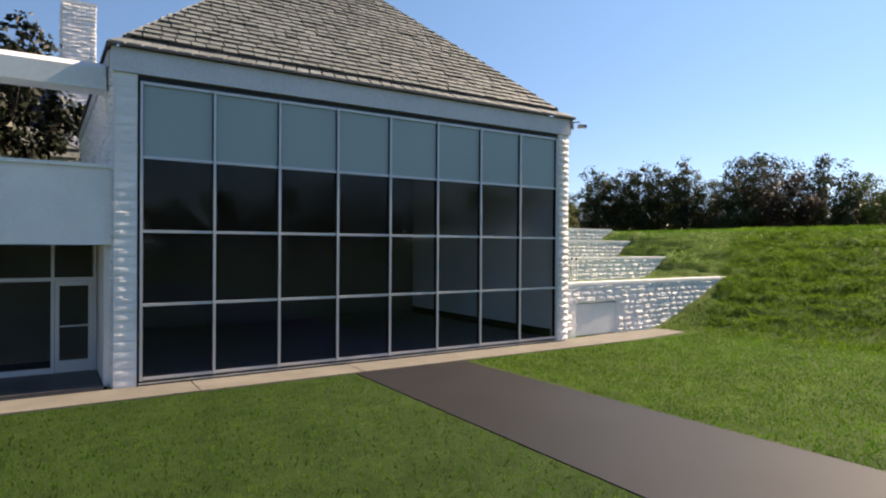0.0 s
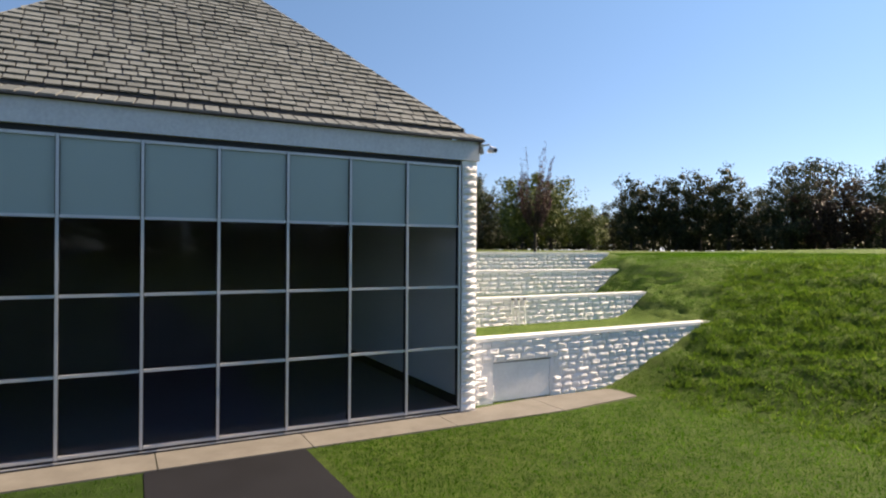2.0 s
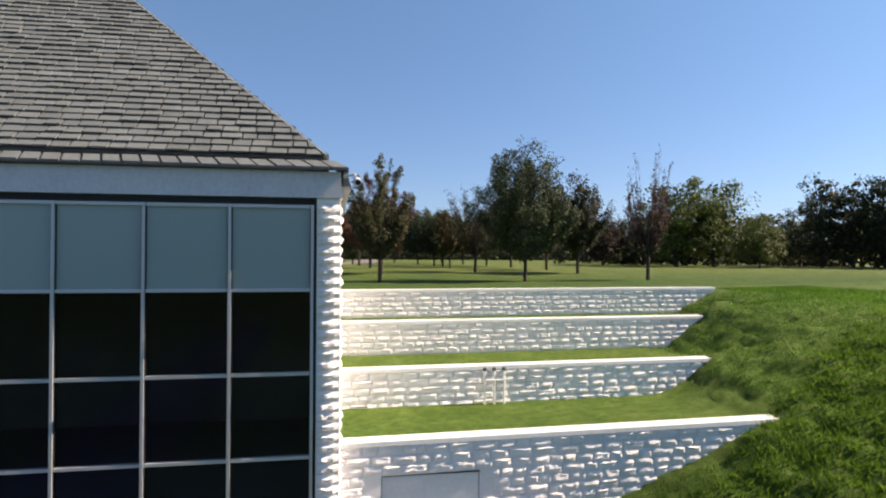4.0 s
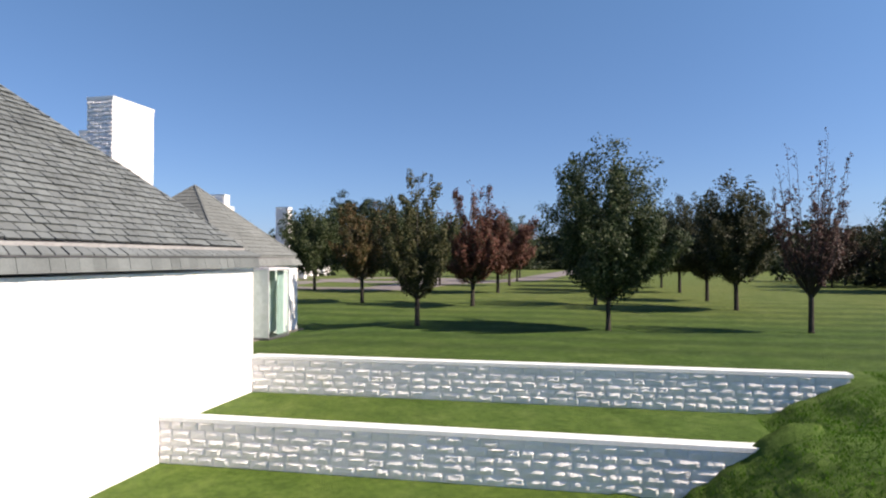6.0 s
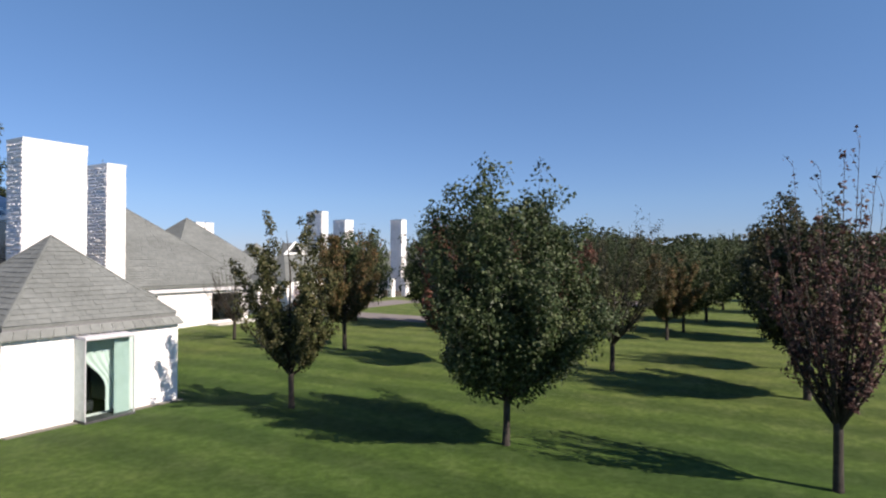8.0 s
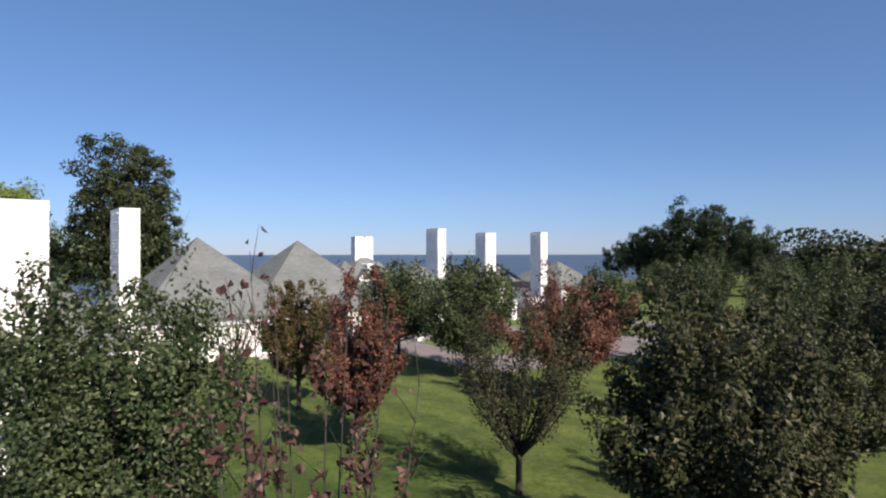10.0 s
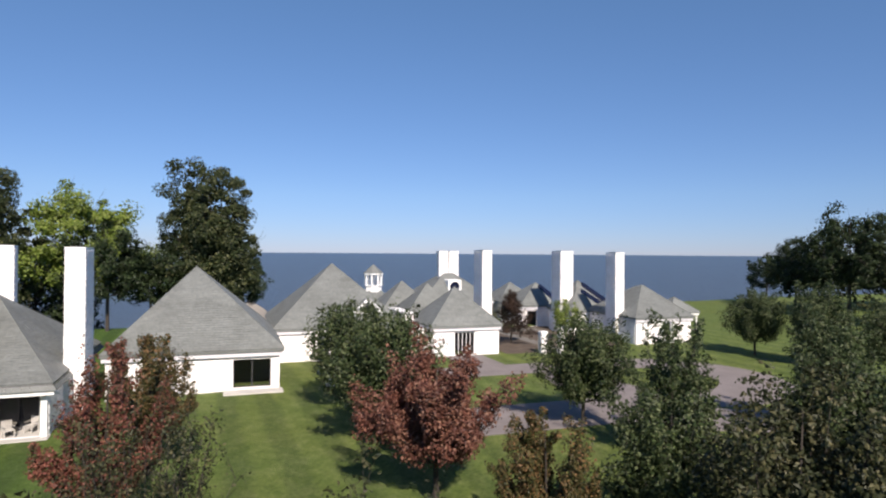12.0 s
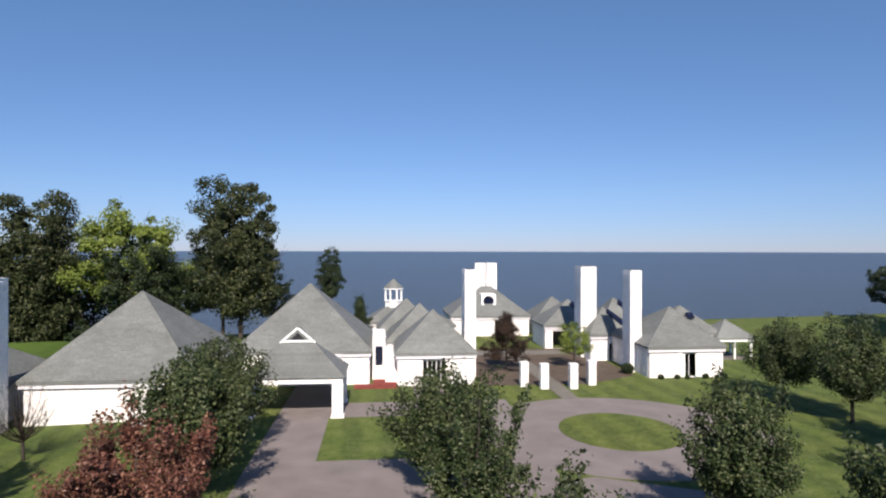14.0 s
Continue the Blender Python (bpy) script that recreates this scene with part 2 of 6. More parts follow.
def leaf_material(name, a, b2, c2, through=0.17, gloss=0.20, deep=0.48):
    a, b2, c2 = [tuple(v * k for v in c) for c, k in ((a, deep), (b2, deep), (c2, 0.5 + 0.5 * deep))]
    m, nt, b = material(name, 0.5 if gloss > 0.15 else 0.8, 0.0, gloss)
    g = nt.nodes.new("ShaderNodeNewGeometry")
    col = ramp(nt, g.outputs["Random Per Island"], [(0.0, a), (0.66, b2), (1.0, c2)])
    patch = noise_tex(nt, 0.55, 3.0, 0.6, "Object")
    tone = ramp(nt, patch, [(0.35, (0.72, 0.74, 0.7)), (0.68, (1.25, 1.2, 1.15))])
    col = blend(nt, "MULTIPLY", 1.0, col, tone)
    nt.links.new(col, b.inputs["Base Color"])
    tr = nt.nodes.new("ShaderNodeBsdfTranslucent")
    nt.links.new(col, tr.inputs["Color"])
    mix = nt.nodes.new("ShaderNodeMixShader")
    mix.inputs[0].default_value = through
    nt.links.new(b.outputs[0], mix.inputs[1])
    nt.links.new(tr.outputs[0], mix.inputs[2])
    nt.links.new(mix.outputs[0], nt.nodes["Material Output"].inputs["Surface"])
    return m


LEAF_GREEN = leaf_material("pear_leaves_green", (0.036, 0.064, 0.023), (0.072, 0.113, 0.044), (0.17, 0.20, 0.11), deep=0.55)
LEAF_SAGE = leaf_material("pear_leaves_sage", (0.034, 0.060, 0.022), (0.072, 0.106, 0.040), (0.15, 0.18, 0.09), deep=0.55)
LEAF_MIXED = leaf_material("pear_leaves_turning", (0.065, 0.078, 0.026), (0.15, 0.125, 0.050), (0.27, 0.15, 0.075))
LEAF_RED = leaf_material("pear_leaves_red", (0.110, 0.044, 0.036), (0.215, 0.088, 0.066), (0.31, 0.165, 0.12), deep=0.68)
LEAF_MAROON = leaf_material("pear_leaves_maroon", (0.060, 0.062, 0.028), (0.20, 0.062, 0.052), (0.30, 0.13, 0.095), deep=0.62)
LEAF_PURPLE = leaf_material("pear_leaves_dark_red", (0.066, 0.036, 0.034), (0.145, 0.066, 0.062), (0.23, 0.14, 0.12), deep=0.62)
LEAF_DUSK = leaf_material("pear_leaves_dusky", (0.040, 0.052, 0.022), (0.078, 0.090, 0.040), (0.15, 0.14, 0.075))
LEAF_OLIVE = leaf_material("pear_leaves_olive", (0.055, 0.070, 0.024), (0.105, 0.118, 0.045), (0.20, 0.18, 0.09))
LEAF_DEEP = leaf_material("deep_green_leaves", (0.021, 0.040, 0.016), (0.040, 0.070, 0.027), (0.082, 0.12, 0.052))
# near black: the backlit shade of these trees is put into the leaf colour
LEAF_YEW = leaf_material("yew_needles", (0.010, 0.017, 0.008), (0.019, 0.029, 0.013), (0.036, 0.046, 0.020), 0.15, 0.2)
LEAF_ELM = leaf_material("elm_leaves", (0.034, 0.054, 0.020), (0.068, 0.094, 0.036), (0.14, 0.15, 0.07))
LEAF_BRIGHT = leaf_material("fresh_green_leaves", (0.065, 0.10, 0.020), (0.13, 0.175, 0.040), (0.22, 0.25, 0.085), deep=0.75)
LEAF_LIME = leaf_material("yellow_green_leaves", (0.088, 0.138, 0.022), (0.175, 0.238, 0.045), (0.27, 0.32, 0.11), deep=0.85)
LEAF_BROWN = leaf_material("brown_red_leaves", (0.034, 0.021, 0.017), (0.068, 0.040, 0.030), (0.11, 0.068, 0.045))
LEAF_FAR = leaf_material("wood_leaves", (0.020, 0.034, 0.016), (0.040, 0.058, 0.026), (0.09, 0.095, 0.045), 0.25, deep=0.85)


def glass_material(name, tint, gloss=0.9, rough=0.0):
    m = bpy.data.materials.new(name)
    m.use_nodes = True
    nt = m.node_tree
    nt.nodes.remove(nt.nodes["Principled BSDF"])
    lw = node(nt, "LayerWeight", Blend=0.5)
    p5 = nt.nodes.new("ShaderNodeMath")
    p5.operation = "POWER"
    nt.links.new(lw.outputs["Facing"], p5.inputs[0])
    p5.inputs[1].default_value = 5.0
    f = nt.nodes.new("ShaderNodeMath")
    f.operation = "MULTIPLY_ADD"
    nt.links.new(p5.outputs[0], f.inputs[0])
    f.inputs[1].default_value, f.inputs[2].default_value = 0.957, 0.043
    t = node(nt, "BsdfTransparent", Color=(*tint, 1))
    g = node(nt, "BsdfGlossy", Color=(gloss, gloss, gloss, 1), Roughness=rough)
    mix = nt.nodes.new("ShaderNodeMixShader")
    nt.links.new(f.outputs[0], mix.inputs[0])
    nt.links.new(t.outputs[0], mix.inputs[1])
    nt.links.new(g.outputs[0], mix.inputs[2])
    nt.links.new(mix.outputs[0], nt.nodes["Material Output"].inputs["Surface"])
    return m


GLASS = glass_material("tinted_window_glass", (0.90, 0.91, 0.93), 0.24)
GLASS_GREEN = glass_material("green_edge_glass", (0.90, 0.955, 0.945), 0.75)
PALE_PANEL = stone_like("pale_green_obscured_glass", (0.42, 0.50, 0.475), (0.48, 0.56, 0.535), 0.6, 0.15, 0.03, 0.002, 0.05, 0.5, 4.0)
GLASS_NAVY, _nt, _b = material("navy_glazing", 0.12, 0.0, 0.5)
_b.inputs["Base Color"].default_value = (0.008, 0.011, 0.028, 1)
bump(_nt, _b, noise_tex(_nt, 0.6), 0.05, 0.02)
FROSTED, _nt, _b = material("frosted_blue_grey_panel", 0.22, 0.0, 0.5)
_nt.links.new(ramp(_nt, noise_tex(_nt, 0.25, 2.0, 0.5, "World"), [(0.3, (0.275, 0.355, 0.345)), (0.7, (0.30, 0.38, 0.37))]), _b.inputs["Base Color"])
SEA, _nt, _b = material("lake_water", 0.30, 0.0, 0.21)
_wave = noise_tex(_nt, 0.05, 6.0, 0.7, "World")
_nt.links.new(ramp(_nt, _wave, [(0.3, (0.03462, 0.03957, 0.04451)), (0.7, (0.04575, 0.05008, 0.05441))]), _b.inputs["Base Color"])
bump(_nt, _b, noise_tex(_nt, 0.8, 5.0, 0.7, "World"), 0.6, 0.4)


# ---- building helpers ----
def mesh_from(name, verts, faces, mat, smooth=False):
    me = bpy.data.meshes.new(name)
    me.from_pydata([tuple(map(float, v)) for v in verts], [], [tuple(int(i) for i in f) for f in faces])
    me.materials.append(mat)
    if smooth:
        me.polygons.foreach_set("use_smooth", [True] * len(me.polygons))
    me.update()
    return me


class Shape:
    """Vertices and faces that are gathered into one mesh."""

    def __init__(self):
        self.v, self.f, self.n = [], [], 0

    def add(self, verts, faces):
        self.v.append(np.asarray(verts, float).reshape(-1, 3))
        self.f.extend([tuple(i + self.n for i in f) for f in faces])
        self.n += len(self.v[-1])
        return self

    def box(self, x0, x1, y0, y1, z0, z1):
        v = [(x, y, z) for z in (z0, z1) for y in (y0, y1) for x in (x0, x1)]
        return self.add(v, [(0, 2, 3, 1), (4, 5, 7, 6), (0, 1, 5, 4), (1, 3, 7, 5), (3, 2, 6, 7), (2, 0, 4, 6)])

    def frustum(self, base, top):
        n = len(base)
        f = [tuple(range(n - 1, -1, -1)), tuple(range(n, 2 * n))]
        f += [(i, (i + 1) % n, n + (i + 1) % n, n + i) for i in range(n)]
        return self.add(list(base) + list(top), f)

    def tube(self, points, radii, sides=6):
        pts = [Vector(p) for p in points]
        rings = []
        for i, p in enumerate(pts):
            d = (pts[min(i + 1, len(pts) - 1)] - pts[max(i - 1, 0)]).normalized()
            a = d.orthogonal().normalized()
            b = d.cross(a)
            rings += [p + (a * math.cos(k * math.tau / sides) + b * math.sin(k * math.tau / sides)) * radii[i] for k in range(sides)]
        f = [(i * sides + k, i * sides + (k + 1) % sides, (i + 1) * sides + (k + 1) % sides, (i + 1) * sides + k)
             for i in range(len(pts) - 1) for k in range(sides)]
        f += [tuple(range(sides - 1, -1, -1)), tuple(range((len(pts) - 1) * sides, len(pts) * sides))]
        return self.add(rings, f)

    def mesh(self, name, mat, smooth=False):
        return mesh_from(name, np.concatenate(self.v), self.f, mat, smooth)


def thing(name, label, category, group="", kind="", at=(0, 0, 0)):
    ob = new(name)
    ob.location = at
    ob.empty_display_size = 0.2
    return tagged(ob, label, category, group, kind)


def part(name, shape, mat, parent, label="", smooth=False, kind=""):
    """One mesh under a thing or part, given in world coordinates."""
    ob = new(name, shape.mesh(name, mat, smooth) if isinstance(shape, Shape) else shape)
    if parent is not None:
        ob.parent = parent
        if parent.parent is None:
            ob.matrix_parent_inverse = Matrix.Translation(-parent.location)
    if label:
        ob["label"] = label
    if kind:
        ob["kind"] = kind
    return ob


def solid(name, shape, mat, label, category, kind="", group="", smooth=False):
    return tagged(new(name, shape.mesh(name, mat, smooth)), label, category, group, kind)


def blocks(shape, o, u, n, width, height, seed, course=0.2, length=0.4, deep=0.035, holes=(), banded=False):
    """Split-faced blocks in running bond on a wall face: o is its lower corner, u along it, n outward. holes: (a, b, z0, z1) left free."""
    rng = random.Random(seed)
    o, u, n = Vector(o), Vector(u), Vector(n)
    rows = max(1, round(height / course))
    ch = height / rows
    for r in range(rows):
        a = -(length / 2 if r % 2 else 0.0)
        while a < width - 0.02:
            x0, x1 = max(a, 0), min(a + length, width)
            a += length
            if x1 - x0 < 0.04:
                continue
            z0, z1 = r * ch, (r + 1) * ch
            if any(x1 > h[0] and x0 < h[1] and z1 > h[2] + 0.05 and z0 < h[3] - 0.05 for h in holes):
                continue
            g, d = 0.001, [rng.uniform(0.35, 1.0) * deep for _ in range(4)]
            i0, i1 = x0 + rng.uniform(0.015, 0.04), x1 - rng.uniform(0.015, 0.04)
            j0, j1 = z0 + rng.uniform(0.02, 0.05), z1 - rng.uniform(0.015, 0.035)
            if banded:   # each course is split back to a sloping top
                d = [k * rng.uniform(0.5, 1.1) for k in d]
                j1 = z1 - rng.uniform(0.05, 0.10)
            back = [(x0 + g, z0 + g), (x1 - g, z0 + g), (x1 - g, z1 - g), (x0 + g, z1 - g)]
            front = [(i0, j0), (i1, j0), (i1, j1), (i0, j1)]
            v = [o + u * p + Vector((0, 0, q)) for p, q in back] + [o + u * p + Vector((0, 0, q)) + n * k for (p, q), k in zip(front, d)]
            shape.add(v, [(4, 5, 6, 7), (0, 1, 5, 4), (1, 2, 6, 5), (2, 3, 7, 6), (3, 0, 4, 7)])


def slate_rows(left, right, apex, row=0.24, wide=0.42, seed=0, gap=0.012, proud=1.0):
    """Slates of one triangular slope, as lists of eight corners: each lies on the next lower row."""
    rng = random.Random(seed)
    left, right, apex = Vector(left), Vector(right), Vector(apex)
    up_mid = (left + right) / 2
    foot = left + (right - left) * ((apex - left).dot(right - left) / (right - left).length_squared)
    rise = (apex - foot).length
    n = (right - left).cross(apex - left).normalized()
    if n.z < 0:
        n = -n
    along, up = (right - left).normalized(), (apex - foot).normalized()
    total = (right - left).length
    fa = (foot - left).length / total
    rows, k = [], int(rise / row)
    for r in range(k):
        h0, h1 = r * row, min((r + 1.12) * row, rise)
        f0 = h0 / rise
        f1 = min(h1 / rise, 0.999)
        s0, e0 = total * fa * f0, total * (1 - (1 - fa) * f0)
        s1, e1 = total * fa * f1, total * (1 - (1 - fa) * f1)
        a = s0 - (wide / 2 if r % 2 else 0) - rng.uniform(0, 0.06)
        while a < e0 - 0.03:
            w = wide * rng.uniform(0.82, 1.18)
            x0, x1 = max(a, s0), min(a + w, e0)
            a += w
            if x1 - x0 < 0.05:
                continue
            t, lift = rng.uniform(0.024, 0.036) * proud, rng.uniform(0.022, 0.044) * proud
            y0 = h0 - rng.uniform(0, 0.02)
            u0, u1 = max(x0, s1), min(x1, e1)
            if u1 - u0 < 0.02:
                u0 = u1 = min(max((x0 + x1) / 2, s1), e1)
                u0 -= 0.01
            g = gap

            def at(x, y, z):
                return left + along * x + up * y + n * z
            low, high = lift, 0.004
            rows.append([at(x0 + g, y0, low), at(x1 - g, y0, low), at(u1 - g, h1, high), at(u0 + g, h1, high),
                         at(x0 + g, y0, low + t), at(x1 - g, y0, low + t), at(u1 - g, h1, high + t * 0.6), at(u0 + g, h1, high + t * 0.6)])
    return rows


SLATE_FACES = [(4, 5, 6, 7), (0, 4, 7, 3), (1, 2, 6, 5), (0, 1, 5, 4)]


def pyramid_roof(parent, x0, x1, y0, y1, z, apex, thick=0.22, row=0.26, wide=0.45, seed=0, fascia=FASCIA, fascia_h=0.34, mat=SLATE_FAR, slates=True, sides="snew", skirt=0.0):
    """Slated pyramid roof over a rectangle, with its deck, eave boards and slates."""
    deck = Shape()
    c = [(x0, y0), (x1, y0), (x1, y1), (x0, y1)]
    lo = [(x, y, z) for x, y in c]
    hi = [(x, y, z + thick) for x, y in c]
    a = Vector(apex)
    deck.add(lo + hi + [tuple(a)], [(3, 2, 1, 0), (0, 1, 5, 4), (1, 2, 6, 5), (2, 3, 7, 6), (3, 0, 4, 7), (4, 5, 8), (5, 6, 8), (6, 7, 8), (7, 4, 8)])
    roof = part("roof", deck, mat, parent, "grey slate pyramid roof")
    i = 0.02 if skirt else 0.10
    if skirt:   # a pale edge strip and one sloping course of slates below it
        out = [(x0 - 0.22, y0 - 0.22), (x1 + 0.22, y0 - 0.22), (x1 + 0.22, y1 + 0.22), (x0 - 0.22, y1 + 0.22)]
        inn = [(x0 - 0.06, y0 - 0.06), (x1 + 0.06, y0 - 0.06), (x1 + 0.06, y1 + 0.06), (x0 - 0.06, y1 + 0.06)]
        for k in range(4):
            p, q, u, w = out[k], out[(k + 1) % 4], inn[(k + 1) % 4], inn[k]
            sk = Shape()
            n = max(4, round(math.dist(p, q) / 0.42))
            for j in range(n):
                a0, a1 = (j + 0.02) / n, (j + 0.98) / n
                l = [Vector((*p, z - skirt)).lerp(Vector((*q, z - skirt)), t) for t in (a0, a1)]
                h = [Vector((*w, z - 0.09)).lerp(Vector((*u, z - 0.09)), t) for t in (a0, a1)]
                up = Vector((0, 0, 0.035))
                sk.add([l[0], l[1], h[1], h[0], l[0] + up, l[1] + up, h[1] + up, h[0] + up], SLATE_FACES + [(1, 0, 3, 2)])
            part("eave_course", sk, mat, roof, "course of slates below the eave", kind="stuff")
        fascia_h, fascia = 0.085, EAVE
    for b in ((x0 + i, x1 - i, y0 + i, y0 + i + 0.06), (x0 + i, x1 - i, y1 - i - 0.06, y1 - i),
              (x0 + i, x0 + i + 0.06, y0 + i + 0.06, y1 - i - 0.06), (x1 - i - 0.06, x1 - i, y0 + i + 0.06, y1 - i - 0.06)):
        part("fascia", Shape().box(*b, z - fascia_h, z - 0.003), fascia, parent, "painted eave board")
    if slates:
        for k, (p, q) in dict(s=(4, 5), e=(5, 6), n=(6, 7), w=(7, 4)).items():
            if k in sides:
                s = Shape()
                for v in slate_rows(hi[p - 4], hi[q - 4], a, row, wide, seed + p, 0.004, 0.55):
                    s.add(v, SLATE_FACES)
                part("slating", s, mat, roof, "courses of grey slates", kind="stuff")
    # hip caps
    for k in range(4):
        p = Vector(hi[k])
        s = Shape().tube([p + Vector((0, 0, 0.02)), a + Vector((0, 0, 0.02))], [0.05, 0.05], 5)
        part("hip_cap", s, mat, roof)
    return roof


def walled(parent, x0, x1, y0, y1, z0, z1, seed, t=0.3, east=(), faces="snew", north=(), south=()):
    """Four white block walls with openings (a, b, lo, hi) along each side; a and b count along y or x, lo and hi are heights."""
    def side(name, o, u, n, width, holes):
        s = Shape()
        o, u, n = Vector(o), Vector(u), Vector(n)
        cuts = sorted({0.0, width, *[v for h in holes for v in h[:2]]})
        for a, b in zip(cuts, cuts[1:]):
            hs = [h for h in holes if h[0] <= a + 1e-6 and h[1] >= b - 1e-6]
            spans = [(z0, z1)] if not hs else [(z0, hs[0][2]), (hs[0][3], z1)]
            for lo, hi in spans:
                if hi - lo > 0.01:
                    p, q = o + u * a, o + u * b - n * t
                    s.box(min(p.x, q.x), max(p.x, q.x), min(p.y, q.y), max(p.y, q.y), lo, hi)
        wall = part(name, s, WHITE, parent, "white painted split-face block wall")
        s = Shape()
        blocks(s, (o.x, o.y, z0), u, n, width, z1 - z0, seed, deep=0.014 if n.x > 0.5 else 0.075, banded=n.y < -0.5, holes=[(h[0], h[1], h[2] - z0, h[3] - z0) for h in holes])
        part("blockwork", s, WHITE, wall, kind="stuff")
        return wall
    made = {}
    if "e" in faces:
        made["e"] = side("wall", (x1, y0, 0), (0, 1, 0), (1, 0, 0), y1 - y0, [(a - y0, b - y0, c, d) for a, b, c, d in east])
    if "w" in faces:
        made["w"] = side("wall", (x0, y1, 0), (0, -1, 0), (-1, 0, 0), y1 - y0, [])
    if "s" in faces:
        made["s"] = side("wall", (x0 + t, y0, 0), (1, 0, 0), (0, -1, 0), x1 - x0 - 2 * t, [(a - x0 - t, b - x0 - t, c, d) for a, b, c, d in south])
    if "n" in faces:
        made["n"] = side("wall", (x1 - t, y1, 0), (-1, 0, 0), (0, 1, 0), x1 - x0 - 2 * t, [(x1 - t - b, x1 - t - a, c, d) for a, b, c, d in north])
    return made


def chimney(x0, x1, y0, y1, z0, z1, seed, label="tall white painted block chimney with a flat cap"):
    ob = thing("chimney", label, "chimney", "white chimneys", at=((x0 + x1) / 2, (y0 + y1) / 2, z0))
    s, bl = Shape().box(x0, x1, y0, y1, z0, z1 - 0.16), Shape()
    for o, u, n, w in (((x0, y0, z0), (1, 0, 0), (0, -1, 0), x1 - x0), ((x1, y0, z0), (0, 1, 0), (1, 0, 0), y1 - y0),
                       ((x1, y1, z0), (-1, 0, 0), (0, 1, 0), x1 - x0), ((x0, y1, z0), (0, -1, 0), (-1, 0, 0), y1 - y0)):
        blocks(bl, o, u, n, w, z1 - z0 - 0.16, seed, deep=0.012 if n[0] > 0.5 else 0.075, banded=n[0] < 0.5)
    part("blockwork", bl, WHITE, part("stack", s, WHITE, ob), kind="stuff")
    part("cap", Shape().box(x0 - 0.03, x1 + 0.03, y0 - 0.03, y1 + 0.03, z1 - 0.16, z1), WHITE_SMOOTH, ob, "smooth white cap")
    f = Shape().box(x0 + 0.3, x1 - 0.3, y0 + 0.3, y1 - 0.3, z1, z1 + 0.06)
    part("flue", f, LEAD, ob, "dark lead flue cover")
    return ob


# ---- ground ----
SHEAR = 0.03                       # the terrace walls turn a little from the glass front
WALLS = [(0.42, 12.15, 1.70), (4.00, 12.80, 2.50), (8.15, 15.75, 3.30), (12.41, 18.65, 4.10)]   # front, east end, top


def smax(a, b, k):
    return k * np.logaddexp(a / k, b / k)


def step(v, a, b):
    t = np.clip((v - a) / (b - a), 0, 1)
    return t * t * (3 - 2 * t)


def plateau(x, y):
    z = 3.95 + 0.55 * step(x, 14, 40) * step(-y, -30, -6) + 0.296 * step(y, 26, 40)
    return z - 0.25 * step(x, -11, -7) * step(-x, -3, 1) * step(y, 12, 15) * step(-y, -28, -23)


def ground_z(x, y):
    """Height of the lawn: the low yard, the bank, the terraces between the walls and the upper lawn."""
    x, y = np.asarray(x, float), np.asarray(y, float)
    v = y - SHEAR * np.maximum(0, x - 2.05)
    top = plateau(x, y)
    bank = 0.377 * (x - 12.1) + 0.155 * (y - 0.65) + 1.70
    bank = -smax(-bank, -top, 0.45)
    low = np.full_like(x + y, -0.21)
    east = np.where(v < WALLS[0][0] + 0.15, -0.175, np.where(v < WALLS[1][0] + 0.15, 1.50, np.where(v < WALLS[2][0] + 0.15, 2.18, np.where(v < WALLS[3][0] + 0.15, 2.98, top))))
    west = np.where(v < -0.1, -0.175, np.where(v < 12.3, -0.26, top))
    far_west = np.where(v < 4.0, -0.175, top)
    base = np.where(x > 1.9, east, np.where(x > -11.0, west, far_west))
    ends = np.where(v < WALLS[0][0] + 0.15, 0.0, np.where(v < WALLS[1][0] + 0.15, WALLS[1][1], np.where(v < WALLS[2][0] + 0.15, WALLS[2][1], WALLS[3][1])))
    fade = np.where(ends == 0.0, 1.0, step(x, ends - 2.2, ends + 0.3))
    z = np.where(x > 1.9, base + fade * np.maximum(0, smax(base, bank, 0.12) - 0.03 - base), base)
    z = np.where((x > 1.9) & (v > WALLS[3][0] + 0.15), top, z)
    edge = -64.9 - 0.122 * (y - 8.2)
    z = z - 12.0 * step(-x, -edge, -edge + 9.0)
    return z


def line(*spans):
    return np.unique(np.round(np.concatenate([np.arange(a, b, s) for a, b, s in spans]), 3))


gx = np.union1d(line((-3000, -600, 800), (-600, -130, 80), (-130, -86, 4), (-86, -58, 1.4), (-58, -14, 2.0), (-14, 4, 0.7), (4, 8, 0.35), (8, 24, 0.16), (24, 26, 0.35), (26, 32, 0.7), (32, 80, 3), (80, 400, 30), (400, 3200, 400)),
                [-11.05, -10.95, 1.85, 1.97])
gv = np.union1d(line((-3200, -400, 400), (-400, -60, 30), (-60, -16, 3), (-16, -10, 0.7), (-10, -8, 0.35), (-8, 9, 0.16), (9, 10, 0.35), (10, 30, 0.7), (30, 110, 2.5), (110, 200, 10), (200, 600, 60), (600, 3400, 400)),
                [a for w in WALLS for a in (w[0] + 0.10, w[0] + 0.20)] + [12.25, 12.35, 3.95, 4.05, -0.15, -0.05])
GX, GV = np.meshgrid(gx, gv, indexing="ij")
GY = GV + SHEAR * np.clip(GX - 2.05, 0, 40)
GZ = ground_z(GX, GY)
ends_x = np.where(GV < 0.5, 40.0, np.where(GV < 4.1, 12.9, np.where(GV < 8.2, 13.6, np.where(GV < 12.5, 16.6, 19.5))))
loose = (GX > ends_x) & (GX < 34) & (GV > 0.5) & (GV < 16)
